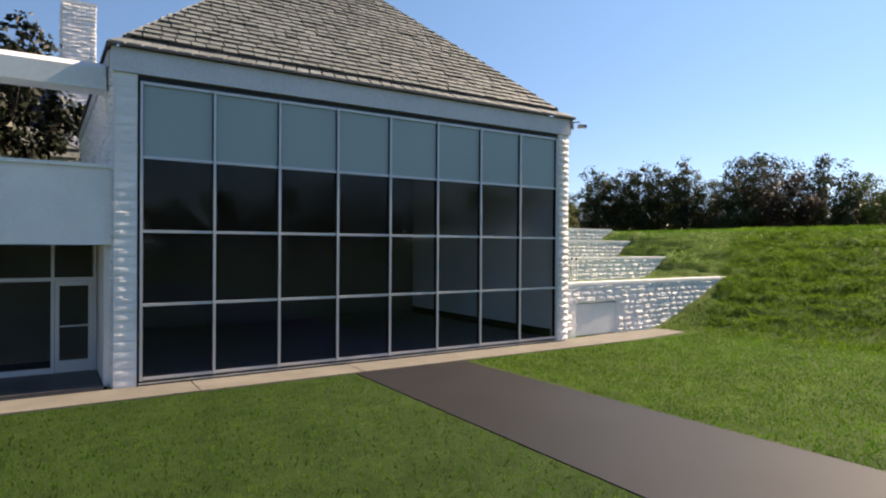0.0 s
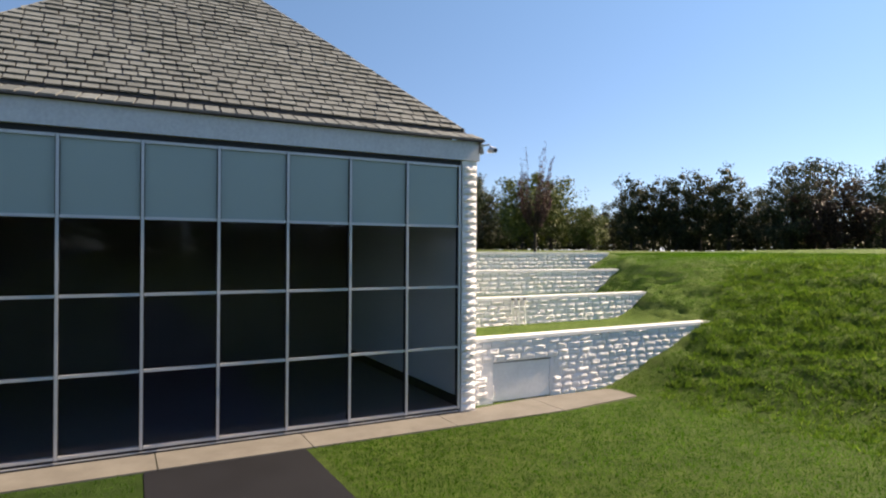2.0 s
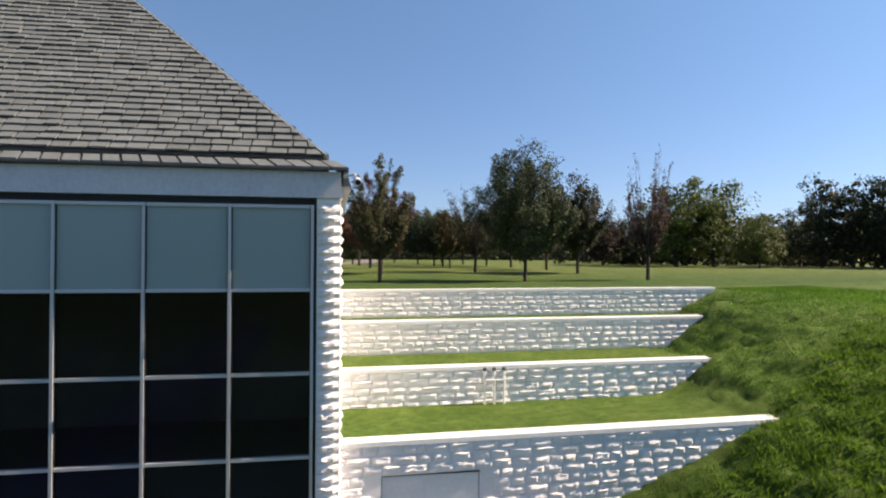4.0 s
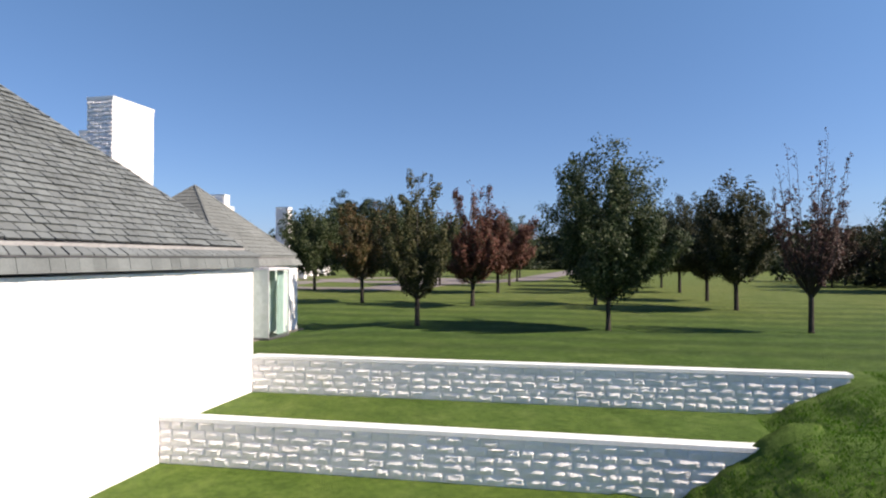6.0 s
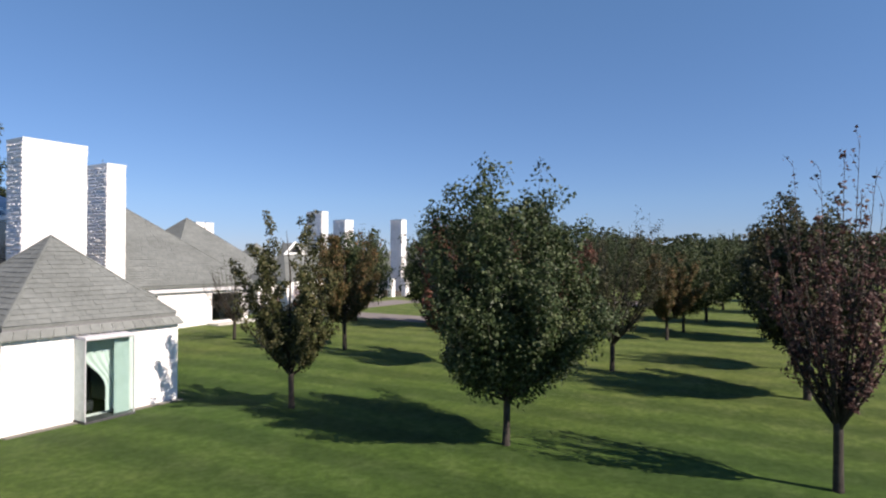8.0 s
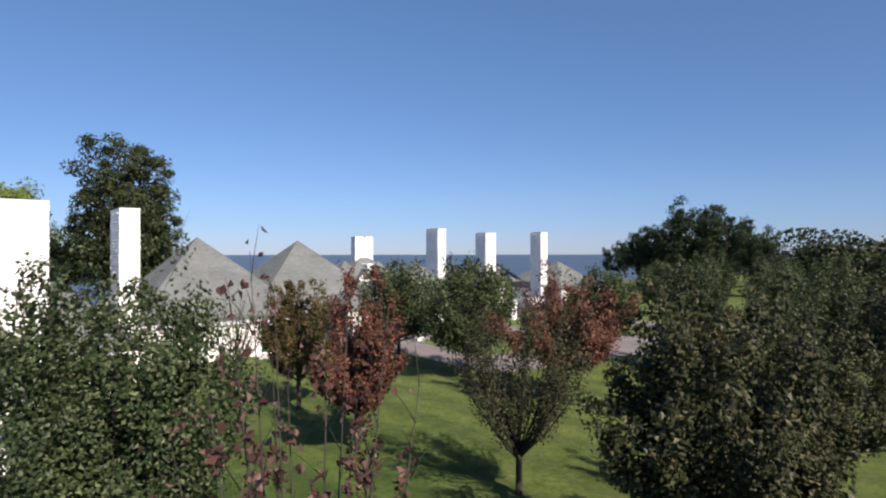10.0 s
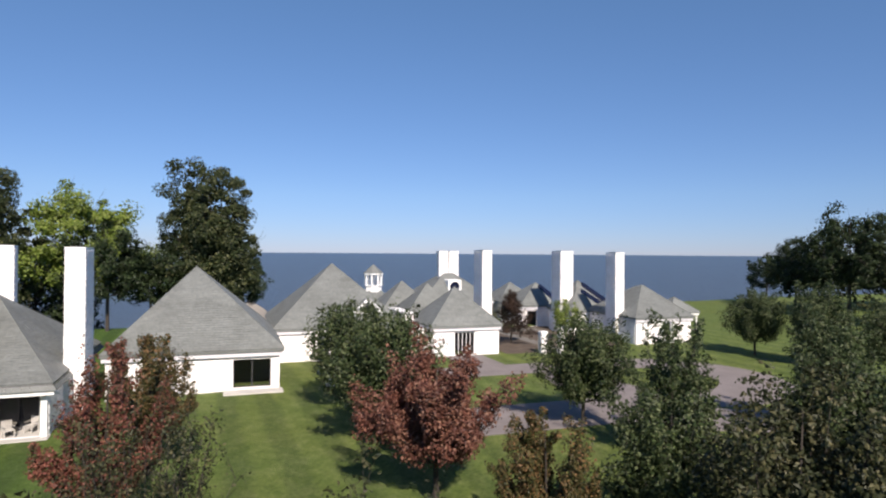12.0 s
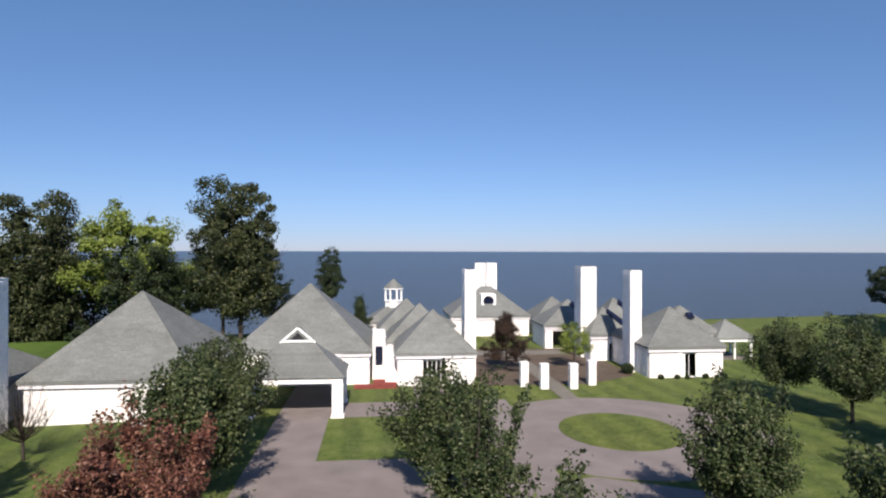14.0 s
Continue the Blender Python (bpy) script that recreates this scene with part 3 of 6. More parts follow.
for _ in range(60):
    mean = GZ.copy()
    mean[1:-1, 1:-1] = (GZ[:-2, 1:-1] + GZ[2:, 1:-1] + GZ[1:-1, :-2] + GZ[1:-1, 2:]) / 4
    GZ = np.where(loose, mean, GZ)
# hummocks and slumped ridges of coarse turf on the bank
on_bank = step(GZ, 0.0, 0.5) * step(-GZ, -4.05, -3.5) * step(GX, 6, 10) * step(-GX, -32, -24) * ((GV < 0.4) | (GX > ends_x - 1.0)) * step(GY, -14, -5)
rough_g = np.zeros_like(GZ)
for i, j in zip(*np.nonzero(on_bank > 0.01)):
    x, y, z = GX[i, j], GY[i, j], GZ[i, j]
    ridge = noise.noise(Vector((x * 0.55 + y * 0.2, y * 0.55, z * 4.5)))
    clod = noise.noise(Vector((x * 1.7, y * 1.2, z * 2.2 + 7.0))) * 0.8 + 0.6 * noise.noise(Vector((x * 3.6, y * 2.8, z * 3.4 + 3.0)))
    rough_g[i, j] = on_bank[i, j] * (0.10 * ridge + 0.115 * clod)
gn = len(gv)
g_faces = [(i * gn + j, (i + 1) * gn + j, (i + 1) * gn + j + 1, i * gn + j + 1) for i in range(len(gx) - 1) for j in range(gn - 1)]
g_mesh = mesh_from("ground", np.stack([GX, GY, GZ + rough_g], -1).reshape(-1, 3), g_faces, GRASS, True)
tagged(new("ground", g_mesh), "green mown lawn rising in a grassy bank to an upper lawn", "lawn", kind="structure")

s = Shape()
for a, b, za, zb in ((-140, -60, -6.0, -6.0), (-900, -140, -4.8, -6.0), (-4800, -900, 4.5, -4.8)):
    s.add([(a, -4500, za), (b, -4500, zb), (b, 4900, zb), (a, 4900, za)], [(0, 1, 2, 3)])
solid("water", s, SEA, "wide blue-grey lake reaching the horizon", "lake", "structure")


def slab(name, outline, z0, z1, mat, label, category, kind="structure"):
    s = Shape().frustum([(x, y, z0) for x, y in outline], [(x, y, z1) for x, y in outline])
    return solid(name, s, mat, label, category, kind)


pat = thing("patio", "tan concrete walk along the foot of the glass front", "patio", kind="structure", at=(-3, -0.5, -0.1))
edges = [-21.0, -17.0, -13.4, -9.6, -5.8, -2.7, 0.9, 4.2, 7.25]
for a, b in zip(edges, edges[1:]):
    part("paving_slab", Shape().frustum([(a + 0.006, -1.12, -0.31), (b - 0.006, -1.12 if b < 5 else -0.75, -0.31), (b - 0.006, 0.40 if b > 2 else -0.02, -0.31), (a + 0.006, 0.40 if a > 2 else -0.02, -0.31)],
                                        [(a + 0.012, -1.11, -0.145), (b - 0.012, -1.11 if b < 5 else -0.74, -0.145), (b - 0.012, 0.40 if b > 2 else -0.02, -0.145), (a + 0.012, 0.40 if a > 2 else -0.02, -0.145)]), CONCRETE, pat)
slab("footpath", [(-6.05, -1.13), (-6.25, -12.0), (-6.6, -40.0), (-2.4, -40.0), (-2.65, -12.0), (-2.88, -1.13)], -0.46, -0.16, ASPHALT, "black asphalt footpath crossing the lawn to the glass front", "path")

# ---- glazed pavilion ----
PX = [1.517 * (k - 7) for k in range(9)]
PZ = [0.0, 1.6, 3.2, 4.8, 6.4]
pav = thing("pavilion", "white block pavilion with glazed front and slate pyramid roof", "pavilion", at=(-4.5, 6.2, -0.2))
walled(pav, -11.15, 2.05, 0.30, 12.45, -0.26, 6.72, 11, faces="ewn")
for a, b in ((1.60, 2.05), (-11.15, -10.70)):
    core = Shape().box(a, b, -0.02, 0.298, -0.26, 6.565)
    pil = part("pilaster", core, WHITE, pav, "white rough block corner pier")
    rng = random.Random(int(a * 10))
    for k in range(33):
        z = -0.15 + 0.2 * k
        s = Shape()
        n_u, n_z = 5, 4
        vs = []
        for j in range(n_z):
            for i in range(n_u):
                e = (0 < i < n_u - 1) and (0 < j < n_z - 1)
                vs.append((a + 0.01 + (b - a - 0.02) * i / (n_u - 1), -0.02 - ((rng.uniform(0.045, 0.10) if b > 0 else rng.uniform(0.014, 0.022)) if e else 0.012), z + 0.012 + 0.176 * j / (n_z - 1) + (rng.uniform(-0.015, 0.015) if e else 0)))
        s.add(vs, [(j * n_u + i, j * n_u + i + 1, (j + 1) * n_u + i + 1, (j + 1) * n_u + i) for j in range(n_z - 1) for i in range(n_u - 1)])
        vs = []
        for j in range(n_z):
            for i in range(3):
                e = i == 1 and (0 < j < n_z - 1)
                x = b if b > 0 else a
                sx = 1 if b > 0 else -1
                vs.append((x + sx * (rng.uniform(0.03, 0.07) if e else 0.004), -0.02 + 0.31 * i / 2, z + 0.012 + 0.176 * j / (n_z - 1)))
        s.add(vs, [(j * 3 + i, j * 3 + i + 1, (j + 1) * 3 + i + 1, (j + 1) * 3 + i) for j in range(n_z - 1) for i in range(2)])
        part("block", s, WHITE, pil)

# black base box: the shadow gap under the glazing is put into its colour
front = part("window_wall", Shape().box(PX[0] - 0.05, PX[8] + 0.04, 0.0, 0.14, -0.16, -0.045), BLACK, pav, "base of the glazed front, black in place of a shadow gap")
part("sill", Shape().box(PX[0] - 0.05, PX[8] + 0.04, -0.045, -0.002, -0.108, -0.088), ALU, front, "thin aluminium sill strip")
for k, x in enumerate(PX):
    part("mullion", Shape().box(x - 0.028, x + 0.028, -0.05, 0.10, -0.04, 6.43), ALU, front)
    for a in (x - 0.044, x + 0.030):
        part("gasket", Shape().box(a, a + 0.014, -0.02, 0.09, -0.038, 6.428), BLACK, front)
for z in PZ:
    for a, b in zip(PX, PX[1:]):
        part("transom", Shape().box(a + 0.037, b - 0.037, -0.03, 0.08, z - 0.03, z + 0.03), ALU, front)
for r in range(4):
    for a, b in zip(PX, PX[1:]):
        part("pane", Shape().box(a + 0.034, b - 0.034, 0.025, 0.04, PZ[r] + 0.028, PZ[r + 1] - 0.028), FROSTED if r == 3 else GLASS, front,
             "frosted blue-grey glass panel" if r == 3 else "dark tinted glass pane")
# black box fills the gap, its colour standing for the shade there
part("shadow_gap", Shape().box(-10.68, 1.58, 0.02, 0.28, 6.44, 6.565), BLACK, pav, "black strip coloured as the shadow gap above the glazing")
for b in ((-11.2, 2.1, -0.08, 0.28, 6.57, 7.08), (-11.24, -11.16, 0.30, 12.5, 6.74, 7.08)):
    part("fascia", Shape().box(*b), FASCIA, pav, "wide painted eave board")
# skirt of the roof: one course of slates at the eave, a strip darkened as the shadow line, then the pyramid
sk = Shape()
o = [(-11.30, -0.20), (2.20, -0.20), (2.20, 12.65), (-11.30, 12.65)]
i_ = [(-11.06, 0.04), (1.96, 0.04), (1.96, 12.41), (-11.06, 12.41)]
for k in range(4):
    p, q, u, w = o[k], o[(k + 1) % 4], i_[(k + 1) % 4], i_[k]
    sk.add([(*p, 7.085), (*q, 7.085), (*u, 7.24), (*w, 7.24), (*p, 7.12), (*q, 7.12), (*u, 7.27), (*w, 7.27)], [(0, 1, 5, 4), (4, 5, 6, 7), (3, 2, 1, 0)])
    n = 40
    sl = Shape()
    rng = random.Random(k)
    for j in range(n):
        a0, a1 = (j + 0.07) / n, (j + 0.93) / n
        l = [Vector((*p, 7.125)).lerp(Vector((*q, 7.125)), t) for t in (a0, a1)]
        h = [Vector((*w, 7.275)).lerp(Vector((*u, 7.275)), t) for t in (a0, a1)]
        up = Vector((0, 0, rng.uniform(0.022, 0.04)))
        one = Shape() if k < 2 else sl
        one.add([l[0], l[1], h[1], h[0], l[0] + up, l[1] + up, h[1] + up, h[0] + up], SLATE_FACES + [(1, 0, 3, 2)])
        if k < 2:
            part("eave_slate", one, SLATE, pav)
    if k >= 2:
        part("eave_course", sl, SLATE, pav, kind="stuff")
part("eave_skirt", sk, LEAD, pav)
rng = random.Random(90)
hung = Shape()   # slates hung on the east eave, down to the wall head
for j in range(36):
    a, b = -0.08 + 0.35 * j, 0.265 + 0.35 * j
    t = rng.uniform(0.0, 0.012)
    hung.frustum([(2.06, a, 6.80), (2.235 + t, a, 6.79), (2.235 + t, b, 6.79), (2.06, b, 6.80)], [(2.06, a, 7.083), (2.18 + t, a, 7.083), (2.18 + t, b, 7.083), (2.06, b, 7.083)])
part("hung_slates", hung, SLATE, pav, "slates hung along the eave", kind="stuff")
part("edge_strip", Shape().box(1.765, 1.81, 0.18, 12.34, 7.30, 7.385), ZINC, pav, "pale metal edge under the lowest course")
# lead-dark box paints the shadow line under the lowest slates
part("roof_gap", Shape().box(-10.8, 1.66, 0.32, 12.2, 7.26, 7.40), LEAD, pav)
APEX = (-4.45, 6.26, 13.18)
deck = Shape()   # dark underlay that shows between the slates
c = [(-10.90, 0.20), (1.76, 0.20), (1.76, 12.32), (-10.90, 12.32)]
deck.add([(x, y, 7.36) for x, y in c] + [(x, y, 7.40) for x, y in c] + [APEX],
         [(3, 2, 1, 0), (0, 1, 5, 4), (1, 2, 6, 5), (2, 3, 7, 6), (3, 0, 4, 7), (4, 5, 8), (5, 6, 8), (6, 7, 8), (7, 4, 8)])
roof = part("roof", deck, LEAD, pav, "weathered grey slate pyramid roof")
hi = [(x, y, 7.405) for x, y in c]
single = []
for k in range(4):
    sl = Shape()
    for j, v in enumerate(slate_rows(hi[k], hi[(k + 1) % 4], APEX, 0.235, 0.35, 20 + k, 0.016, 1.2)):
        if k == 0 and len(single) < 290:
            single.append(v)
        else:
            sl.add(v, SLATE_FACES)
    part("slating", sl, SLATE, roof, "courses of worn grey slates", kind="stuff")
for v in single:
    part("slate", Shape().add(v, SLATE_FACES), SLATE, roof)
for k in range(4):
    part("hip_cap", Shape().tube([Vector(hi[k]), Vector(APEX)], [0.055, 0.055], 5), SLATE, roof)

# inside of the pavilion
room = thing("pavilion_room", "dim empty room with grey-green walls and a dark floor", "room", kind="structure", at=(-4.5, 5, -0.1))
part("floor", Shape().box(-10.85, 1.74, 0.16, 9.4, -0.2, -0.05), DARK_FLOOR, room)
# ceiling and back wall take the shade-dark colour, side walls the pale one
part("ceiling", Shape().box(-10.85, 1.74, 0.30, 9.4, 6.50, 6.60), SHADE_LINING, room)
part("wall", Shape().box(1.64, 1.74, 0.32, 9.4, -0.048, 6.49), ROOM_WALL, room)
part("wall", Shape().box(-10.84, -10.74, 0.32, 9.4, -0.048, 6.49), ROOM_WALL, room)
part("wall", Shape().box(-10.73, 1.63, 9.3, 9.4, -0.048, 6.49), SHADE_LINING, room)
part("baseboard", Shape().box(1.60, 1.638, 0.34, 9.28, -0.046, 0.22), BLACK, room, "black skirting board")

# security camera under the east eave corner
sc = thing("security_camera", "small grey security camera on the eave corner", "camera", at=(2.2, -0.2, 6.9))
part("bracket", Shape().tube([(2.1, -0.12, 6.98), (2.32, -0.22, 7.02), (2.36, -0.24, 6.94)], [0.03, 0.03, 0.03], 8), FASCIA, sc)
part("housing", Shape().tube([(2.36, -0.14, 6.86), (2.36, -0.24, 6.88), (2.37, -0.44, 6.84)], [0.06, 0.085, 0.07], 10), FASCIA, sc)
part("lens", Shape().tube([(2.37, -0.445, 6.84), (2.372, -0.47, 6.836)], [0.055, 0.05], 10), BLACK, sc)

# ---- covered entrance beside the pavilion ----
ent = thing("covered_entrance", "white block wing with a recessed glazed entrance", "building", at=(-15, 1.5, -0.1))
lin = part("lintel_wall", Shape().box(-21.0, -11.17, 0.14, 4.2, 2.9, 4.52), WHITE, ent, "thick white upper wall")
rng = random.Random(5)
for k in range(15):
    for a, b in ((-20.99, -17.1), (-17.09, -13.1 + rng.uniform(-0.08, 0.08))):
        z, d = 2.97 + 0.102 * k, rng.uniform(0.025, 0.06)
        part("board", Shape().box(a, b, 0.138 - d, 0.138, z + 0.008, z + 0.098), WHITE, lin)
part("coping", Shape().box(-21.0, -11.17, 0.08, 4.2, 4.523, 4.60), WHITE_SMOOTH, ent)
part("side_wall", Shape().box(-11.30, -11.17, 0.30, 4.0, -0.14, 2.898), WHITE, ent)
part("floor_slab", Shape().box(-21.0, -11.31, -0.015, 4.0, -0.25, -0.06), LEAD, ent)
part("rear_wall", Shape().box(-21.0, -11.31, 3.85, 4.1, -0.055, 2.895), SHADE_LINING, ent)
scr = part("glazed_screen", Shape().box(-21.0, -11.32, 1.96, 2.06, 2.06, 2.14), ALU, ent, "aluminium transom of the entrance screen")
for x in (-20.9, -18.0, -15.1, -12.2, -11.36):
    part("mullion", Shape().box(x - 0.035, x + 0.035, 1.965, 2.055, -0.055, 2.057), ALU, scr)
    part("mullion", Shape().box(x - 0.03, x + 0.03, 1.97, 2.05, 2.143, 2.895), ALU, scr)
for a, b in ((-20.86, -18.04), (-17.96, -15.14), (-15.06, -12.24)):
    part("pane", Shape().box(a, b, 2.0, 2.012, 0.08, 2.055), GLASS, scr)
    part("sill", Shape().box(a, b, 1.97, 2.05, -0.05, 0.075), ALU, scr)
    part("pane", Shape().box(a, b, 2.0, 2.012, 2.145, 2.89), GLASS, scr)
part("pane", Shape().box(-12.16, -11.40, 2.0, 2.012, 2.145, 2.89), GLASS, scr)
dr = part("door", Shape().box(-12.155, -12.07, 1.975, 2.045, -0.05, 2.05).box(-11.49, -11.40, 1.975, 2.045, -0.05, 2.05).box(-12.068, -11.492, 1.975, 2.045, 1.95, 2.05).box(-12.068, -11.492, 1.975, 2.045, -0.05, 0.22), ALU, ent, "aluminium framed glass door")
part("pane", Shape().box(-12.066, -11.494, 2.0, 2.012, 0.222, 1.948), GLASS, dr)
part("push_bar", Shape().tube([(-12.06, 1.93, 1.02), (-11.5, 1.93, 1.02)], [0.02, 0.02], 8), ALU, dr)
bm_ = thing("roof_beam", "long white beam running out from the pavilion corner", "beam", at=(-15, 0.8, 6.3))
prof = [(0.45, 6.25), (1.1, 6.25), (1.1, 6.82), (0.56, 6.82), (0.45, 6.70)]
part("beam", Shape().frustum([(-21.0, y, z) for y, z in reversed(prof)], [(-11.26, y, z) for y, z in reversed(prof)]), WHITE_SMOOTH, bm_)
part("beam_post", Shape().box(-20.9, -20.4, 0.5, 1.05, 4.6, 6.248), WHITE_SMOOTH, bm_)

# ---- terrace walls of split-faced blocks ----
VAR = []
for k in range(18):
    rng = random.Random(100 + k)
    L, H = 0.40, 0.20
    us, ws = [0.012, 0.03, 0.24, 0.44, 0.62, 0.82, 0.97, 0.988], [0.03, 0.06, 0.32, 0.58, 0.80, 0.94, 0.97]
    crest, slope, swell = rng.choice((2, 3, 3, 4)), rng.uniform(-0.02, 0.02), rng.uniform(0.014, 0.032)
    vs = []
    for j, b in enumerate(ws):
        for i, a in enumerate(us):
            rim, inner = i in (0, 7) or j in (0, 6), 1 < i < 6 and 1 < j < 5
            d = 0.0 if rim else 0.014 + rng.uniform(0, 0.006) + (swell * rng.uniform(0.3, 1.1) * (1.5 if j == crest else 0.8) + slope * (a - 0.5) if inner else 0.0)
            vs.append((L * a + (rng.uniform(-0.016, 0.016) if inner else 0), -max(d, 0.0), H * b + (rng.uniform(-0.014, 0.014) if inner else 0)))
    nu, nz = len(us), len(ws)
    fs = [(j * nu + i, j * nu + i + 1, (j + 1) * nu + i + 1, (j + 1) * nu + i) for j in range(nz - 1) for i in range(nu - 1)]
    VAR.append(mesh_from("block", vs, fs, WHITE))
HATCH = (2.90, 4.96, -0.1, 0.98)
for w, (y0, x1, top) in enumerate(WALLS):
    x0 = 2.06
    yy = lambda x: y0 + SHEAR * (x - 2.05)
    ob = thing("terrace_wall", "white painted split-face block retaining wall in the grass bank", "retaining wall", "stepped terrace walls", at=(x0, y0, top - 1.5))
    foot = (-0.21, 1.45, 2.15, 2.95)[w]
    core = Shape()
    cut = [x0, x1] if w else [x0, HATCH[0], HATCH[1], x1]
    for a, b in zip(cut, cut[1:]):
        lo = HATCH[3] if (w == 0 and a == HATCH[0]) else foot - 0.3
        core.frustum([(a, yy(a), lo), (b, yy(b), lo), (b, yy(b) + 0.32, lo), (a, yy(a) + 0.32, lo)],
                     [(a, yy(a), top - 0.1), (b, yy(b), top - 0.1), (b, yy(b) + 0.32, top - 0.1), (a, yy(a) + 0.32, top - 0.1)])
    part("core", core, WHITE, ob)
    part("coping", Shape().frustum([(x0, yy(x0) - 0.05, top - 0.097), (x1 + 0.06, yy(x1) - 0.05, top - 0.097), (x1 + 0.06, yy(x1) + 0.36, top - 0.097), (x0, yy(x0) + 0.36, top - 0.097)],
                                   [(x0, yy(x0) - 0.045, top), (x1 + 0.05, yy(x1) - 0.045, top), (x1 + 0.05, yy(x1) + 0.355, top), (x0, yy(x0) + 0.355, top)]), WHITE_SMOOTH, ob, "smooth white coping")
    rng = random.Random(w)
    turn = math.atan(SHEAR)
    count, r = 0, 0
    zc = top - 0.1
    while zc - 0.2 > foot - 0.12:
        zc -= 0.2
        x = x0 + 0.004 - (0.2 if r % 2 else 0)
        r += 1
        while x < x1 - 0.1:
            xa, ln = x, rng.choice((0.30, 0.40, 0.40, 0.46, 0.54))
            x += ln
            if xa < x0:
                xa, ln = x0 + 0.004, x - x0
            if xa + ln > x1 + 0.02 or ln < 0.1:
                continue
            if w == 0 and xa + ln > HATCH[0] - 0.02 and xa < HATCH[1] + 0.02 and zc < HATCH[3]:
                continue
            if float(ground_z(xa + 0.2, yy(xa) - 0.12)) > zc + 0.2:
                continue
            b = new("block", VAR[rng.randrange(18)])
            b.parent = ob
            b.matrix_parent_inverse = Matrix.Translation(-ob.location)
            b.matrix_basis = pose(xa, yy(xa) - 0.001, zc, 0, 0, math.degrees(turn)) @ Matrix.Diagonal((ln / 0.4, 1, 1, 1))
            count += 1
ht = thing("service_hatch", "smooth white metal hatch set in the lowest terrace wall", "hatch", at=(3.9, 0.45, -0.1))
ya = 0.42 + SHEAR * 0.85
part("panel", Shape().box(HATCH[0] + 0.02, HATCH[1] - 0.02, ya + 0.06, ya + 0.10, -0.14, 0.95), WHITE_SMOOTH, ht, "plain white panel")
part("head", Shape().box(HATCH[0], HATCH[1], ya + 0.03, ya + 0.2, 0.955, 0.978), BLACK, ht)
part("hinge", Shape().box(HATCH[0] + 0.07, HATCH[0] + 0.10, ya + 0.035, ya + 0.058, 0.05, 0.30), FASCIA, ht)
pr = thing("pipe_rack", "three white standpipes with dark caps against a terrace wall", "pipes", at=(6.2, 3.85, 1.5))
for x in (5.92, 6.18, 6.45):
    p = part("pipe", Shape().tube([(x, 3.92, 1.40), (x, 3.92, 2.40)], [0.035, 0.035], 10), WHITE_SMOOTH, pr)
    part("pipe_cap", Shape().tube([(x, 3.92, 2.402), (x, 3.92, 2.45), (x, 3.92, 2.48)], [0.06, 0.06, 0.03], 10), LEAD, p)
part("crossbar", Shape().tube([(5.95, 3.86, 2.15), (6.42, 3.86, 2.15)], [0.02, 0.02], 8), WHITE_SMOOTH, pr)


def lawn_z(x, y):
    """Height of the built lawn surface under a point."""
    v = y - SHEAR * np.clip(x - 2.05, 0, 40)
    i = np.clip(np.searchsorted(gx, x) - 1, 0, len(gx) - 2)
    j = np.clip(np.searchsorted(gv, v) - 1, 0, len(gv) - 2)
    a = np.clip((x - gx[i]) / (gx[i + 1] - gx[i]), 0, 1)
    b = np.clip((v - gv[j]) / (gv[j + 1] - gv[j]), 0, 1)
    z = GZ + rough_g
    return (z[i, j] * (1 - a) + z[i + 1, j] * a) * (1 - b) + (z[i, j + 1] * (1 - a) + z[i + 1, j + 1] * a) * b


# ---- houses on the upper lawn ----
def room_inside(parent, x0, x1, y0, y1, z0, z1):
    part("floor", Shape().box(x0, x1, y0, y1, z0, z0 + 0.05), DARK_FLOOR, parent)
    part("inner_wall", Shape().box(x0, x0 + 0.05, y0, y1, z0 + 0.055, z1), SHADE_LINING, parent)


def house(name, label, x0, x1, y0, y1, z0, z1, apex, seed, east=(), over=0.30, row=0.26, wide=0.45, slates=True, sides="snew", north=(), south=(), skirt=0.0):
    ob = thing(name, label, "house", "white pyramid houses", at=((x0 + x1) / 2, (y0 + y1) / 2, z0))
    walled(ob, x0, x1, y0, y1, z0 - 0.2, z1, seed, east=east, north=north, south=south)
    pyramid_roof(ob, x0 - over, x1 + over, y0 - over, y1 + over, z1 + (0.09 if skirt else -0.02), apex, 0.09 if skirt else 0.22, seed=seed, row=row, wide=wide, slates=slates, sides=sides, skirt=skirt)
    if east:
        room_inside(ob, x1 - 3.2, x1 - 0.32, y0 + 0.4, y1 - 0.4, z0 - 0.1, z1 - 0.2)
    return ob


def glazed_door(parent, x, y0, y1, z0, z1, bars=3, frame_mat=ALU):
    fr = part("window", Shape().box(x - 0.10, x - 0.02, y0 + 0.01, y1 - 0.01, z0 + 0.005, z0 + 0.07), frame_mat, parent, "glazed opening with slim frame")
    part("frame", Shape().box(x - 0.10, x - 0.02, y0 + 0.01, y1 - 0.01, z1 - 0.07, z1 - 0.005), frame_mat, fr)
    for k in range(bars + 1):
        y = y0 + 0.04 + (y1 - y0 - 0.08) * k / bars
        part("frame", Shape().box(x - 0.10, x - 0.02, y - 0.03, y + 0.03, z0 + 0.072, z1 - 0.072), frame_mat, fr)
    part("pane", Shape().box(x - 0.065, x - 0.055, y0 + 0.05, y1 - 0.05, z0 + 0.07, z1 - 0.07), GLASS, fr)
    return fr


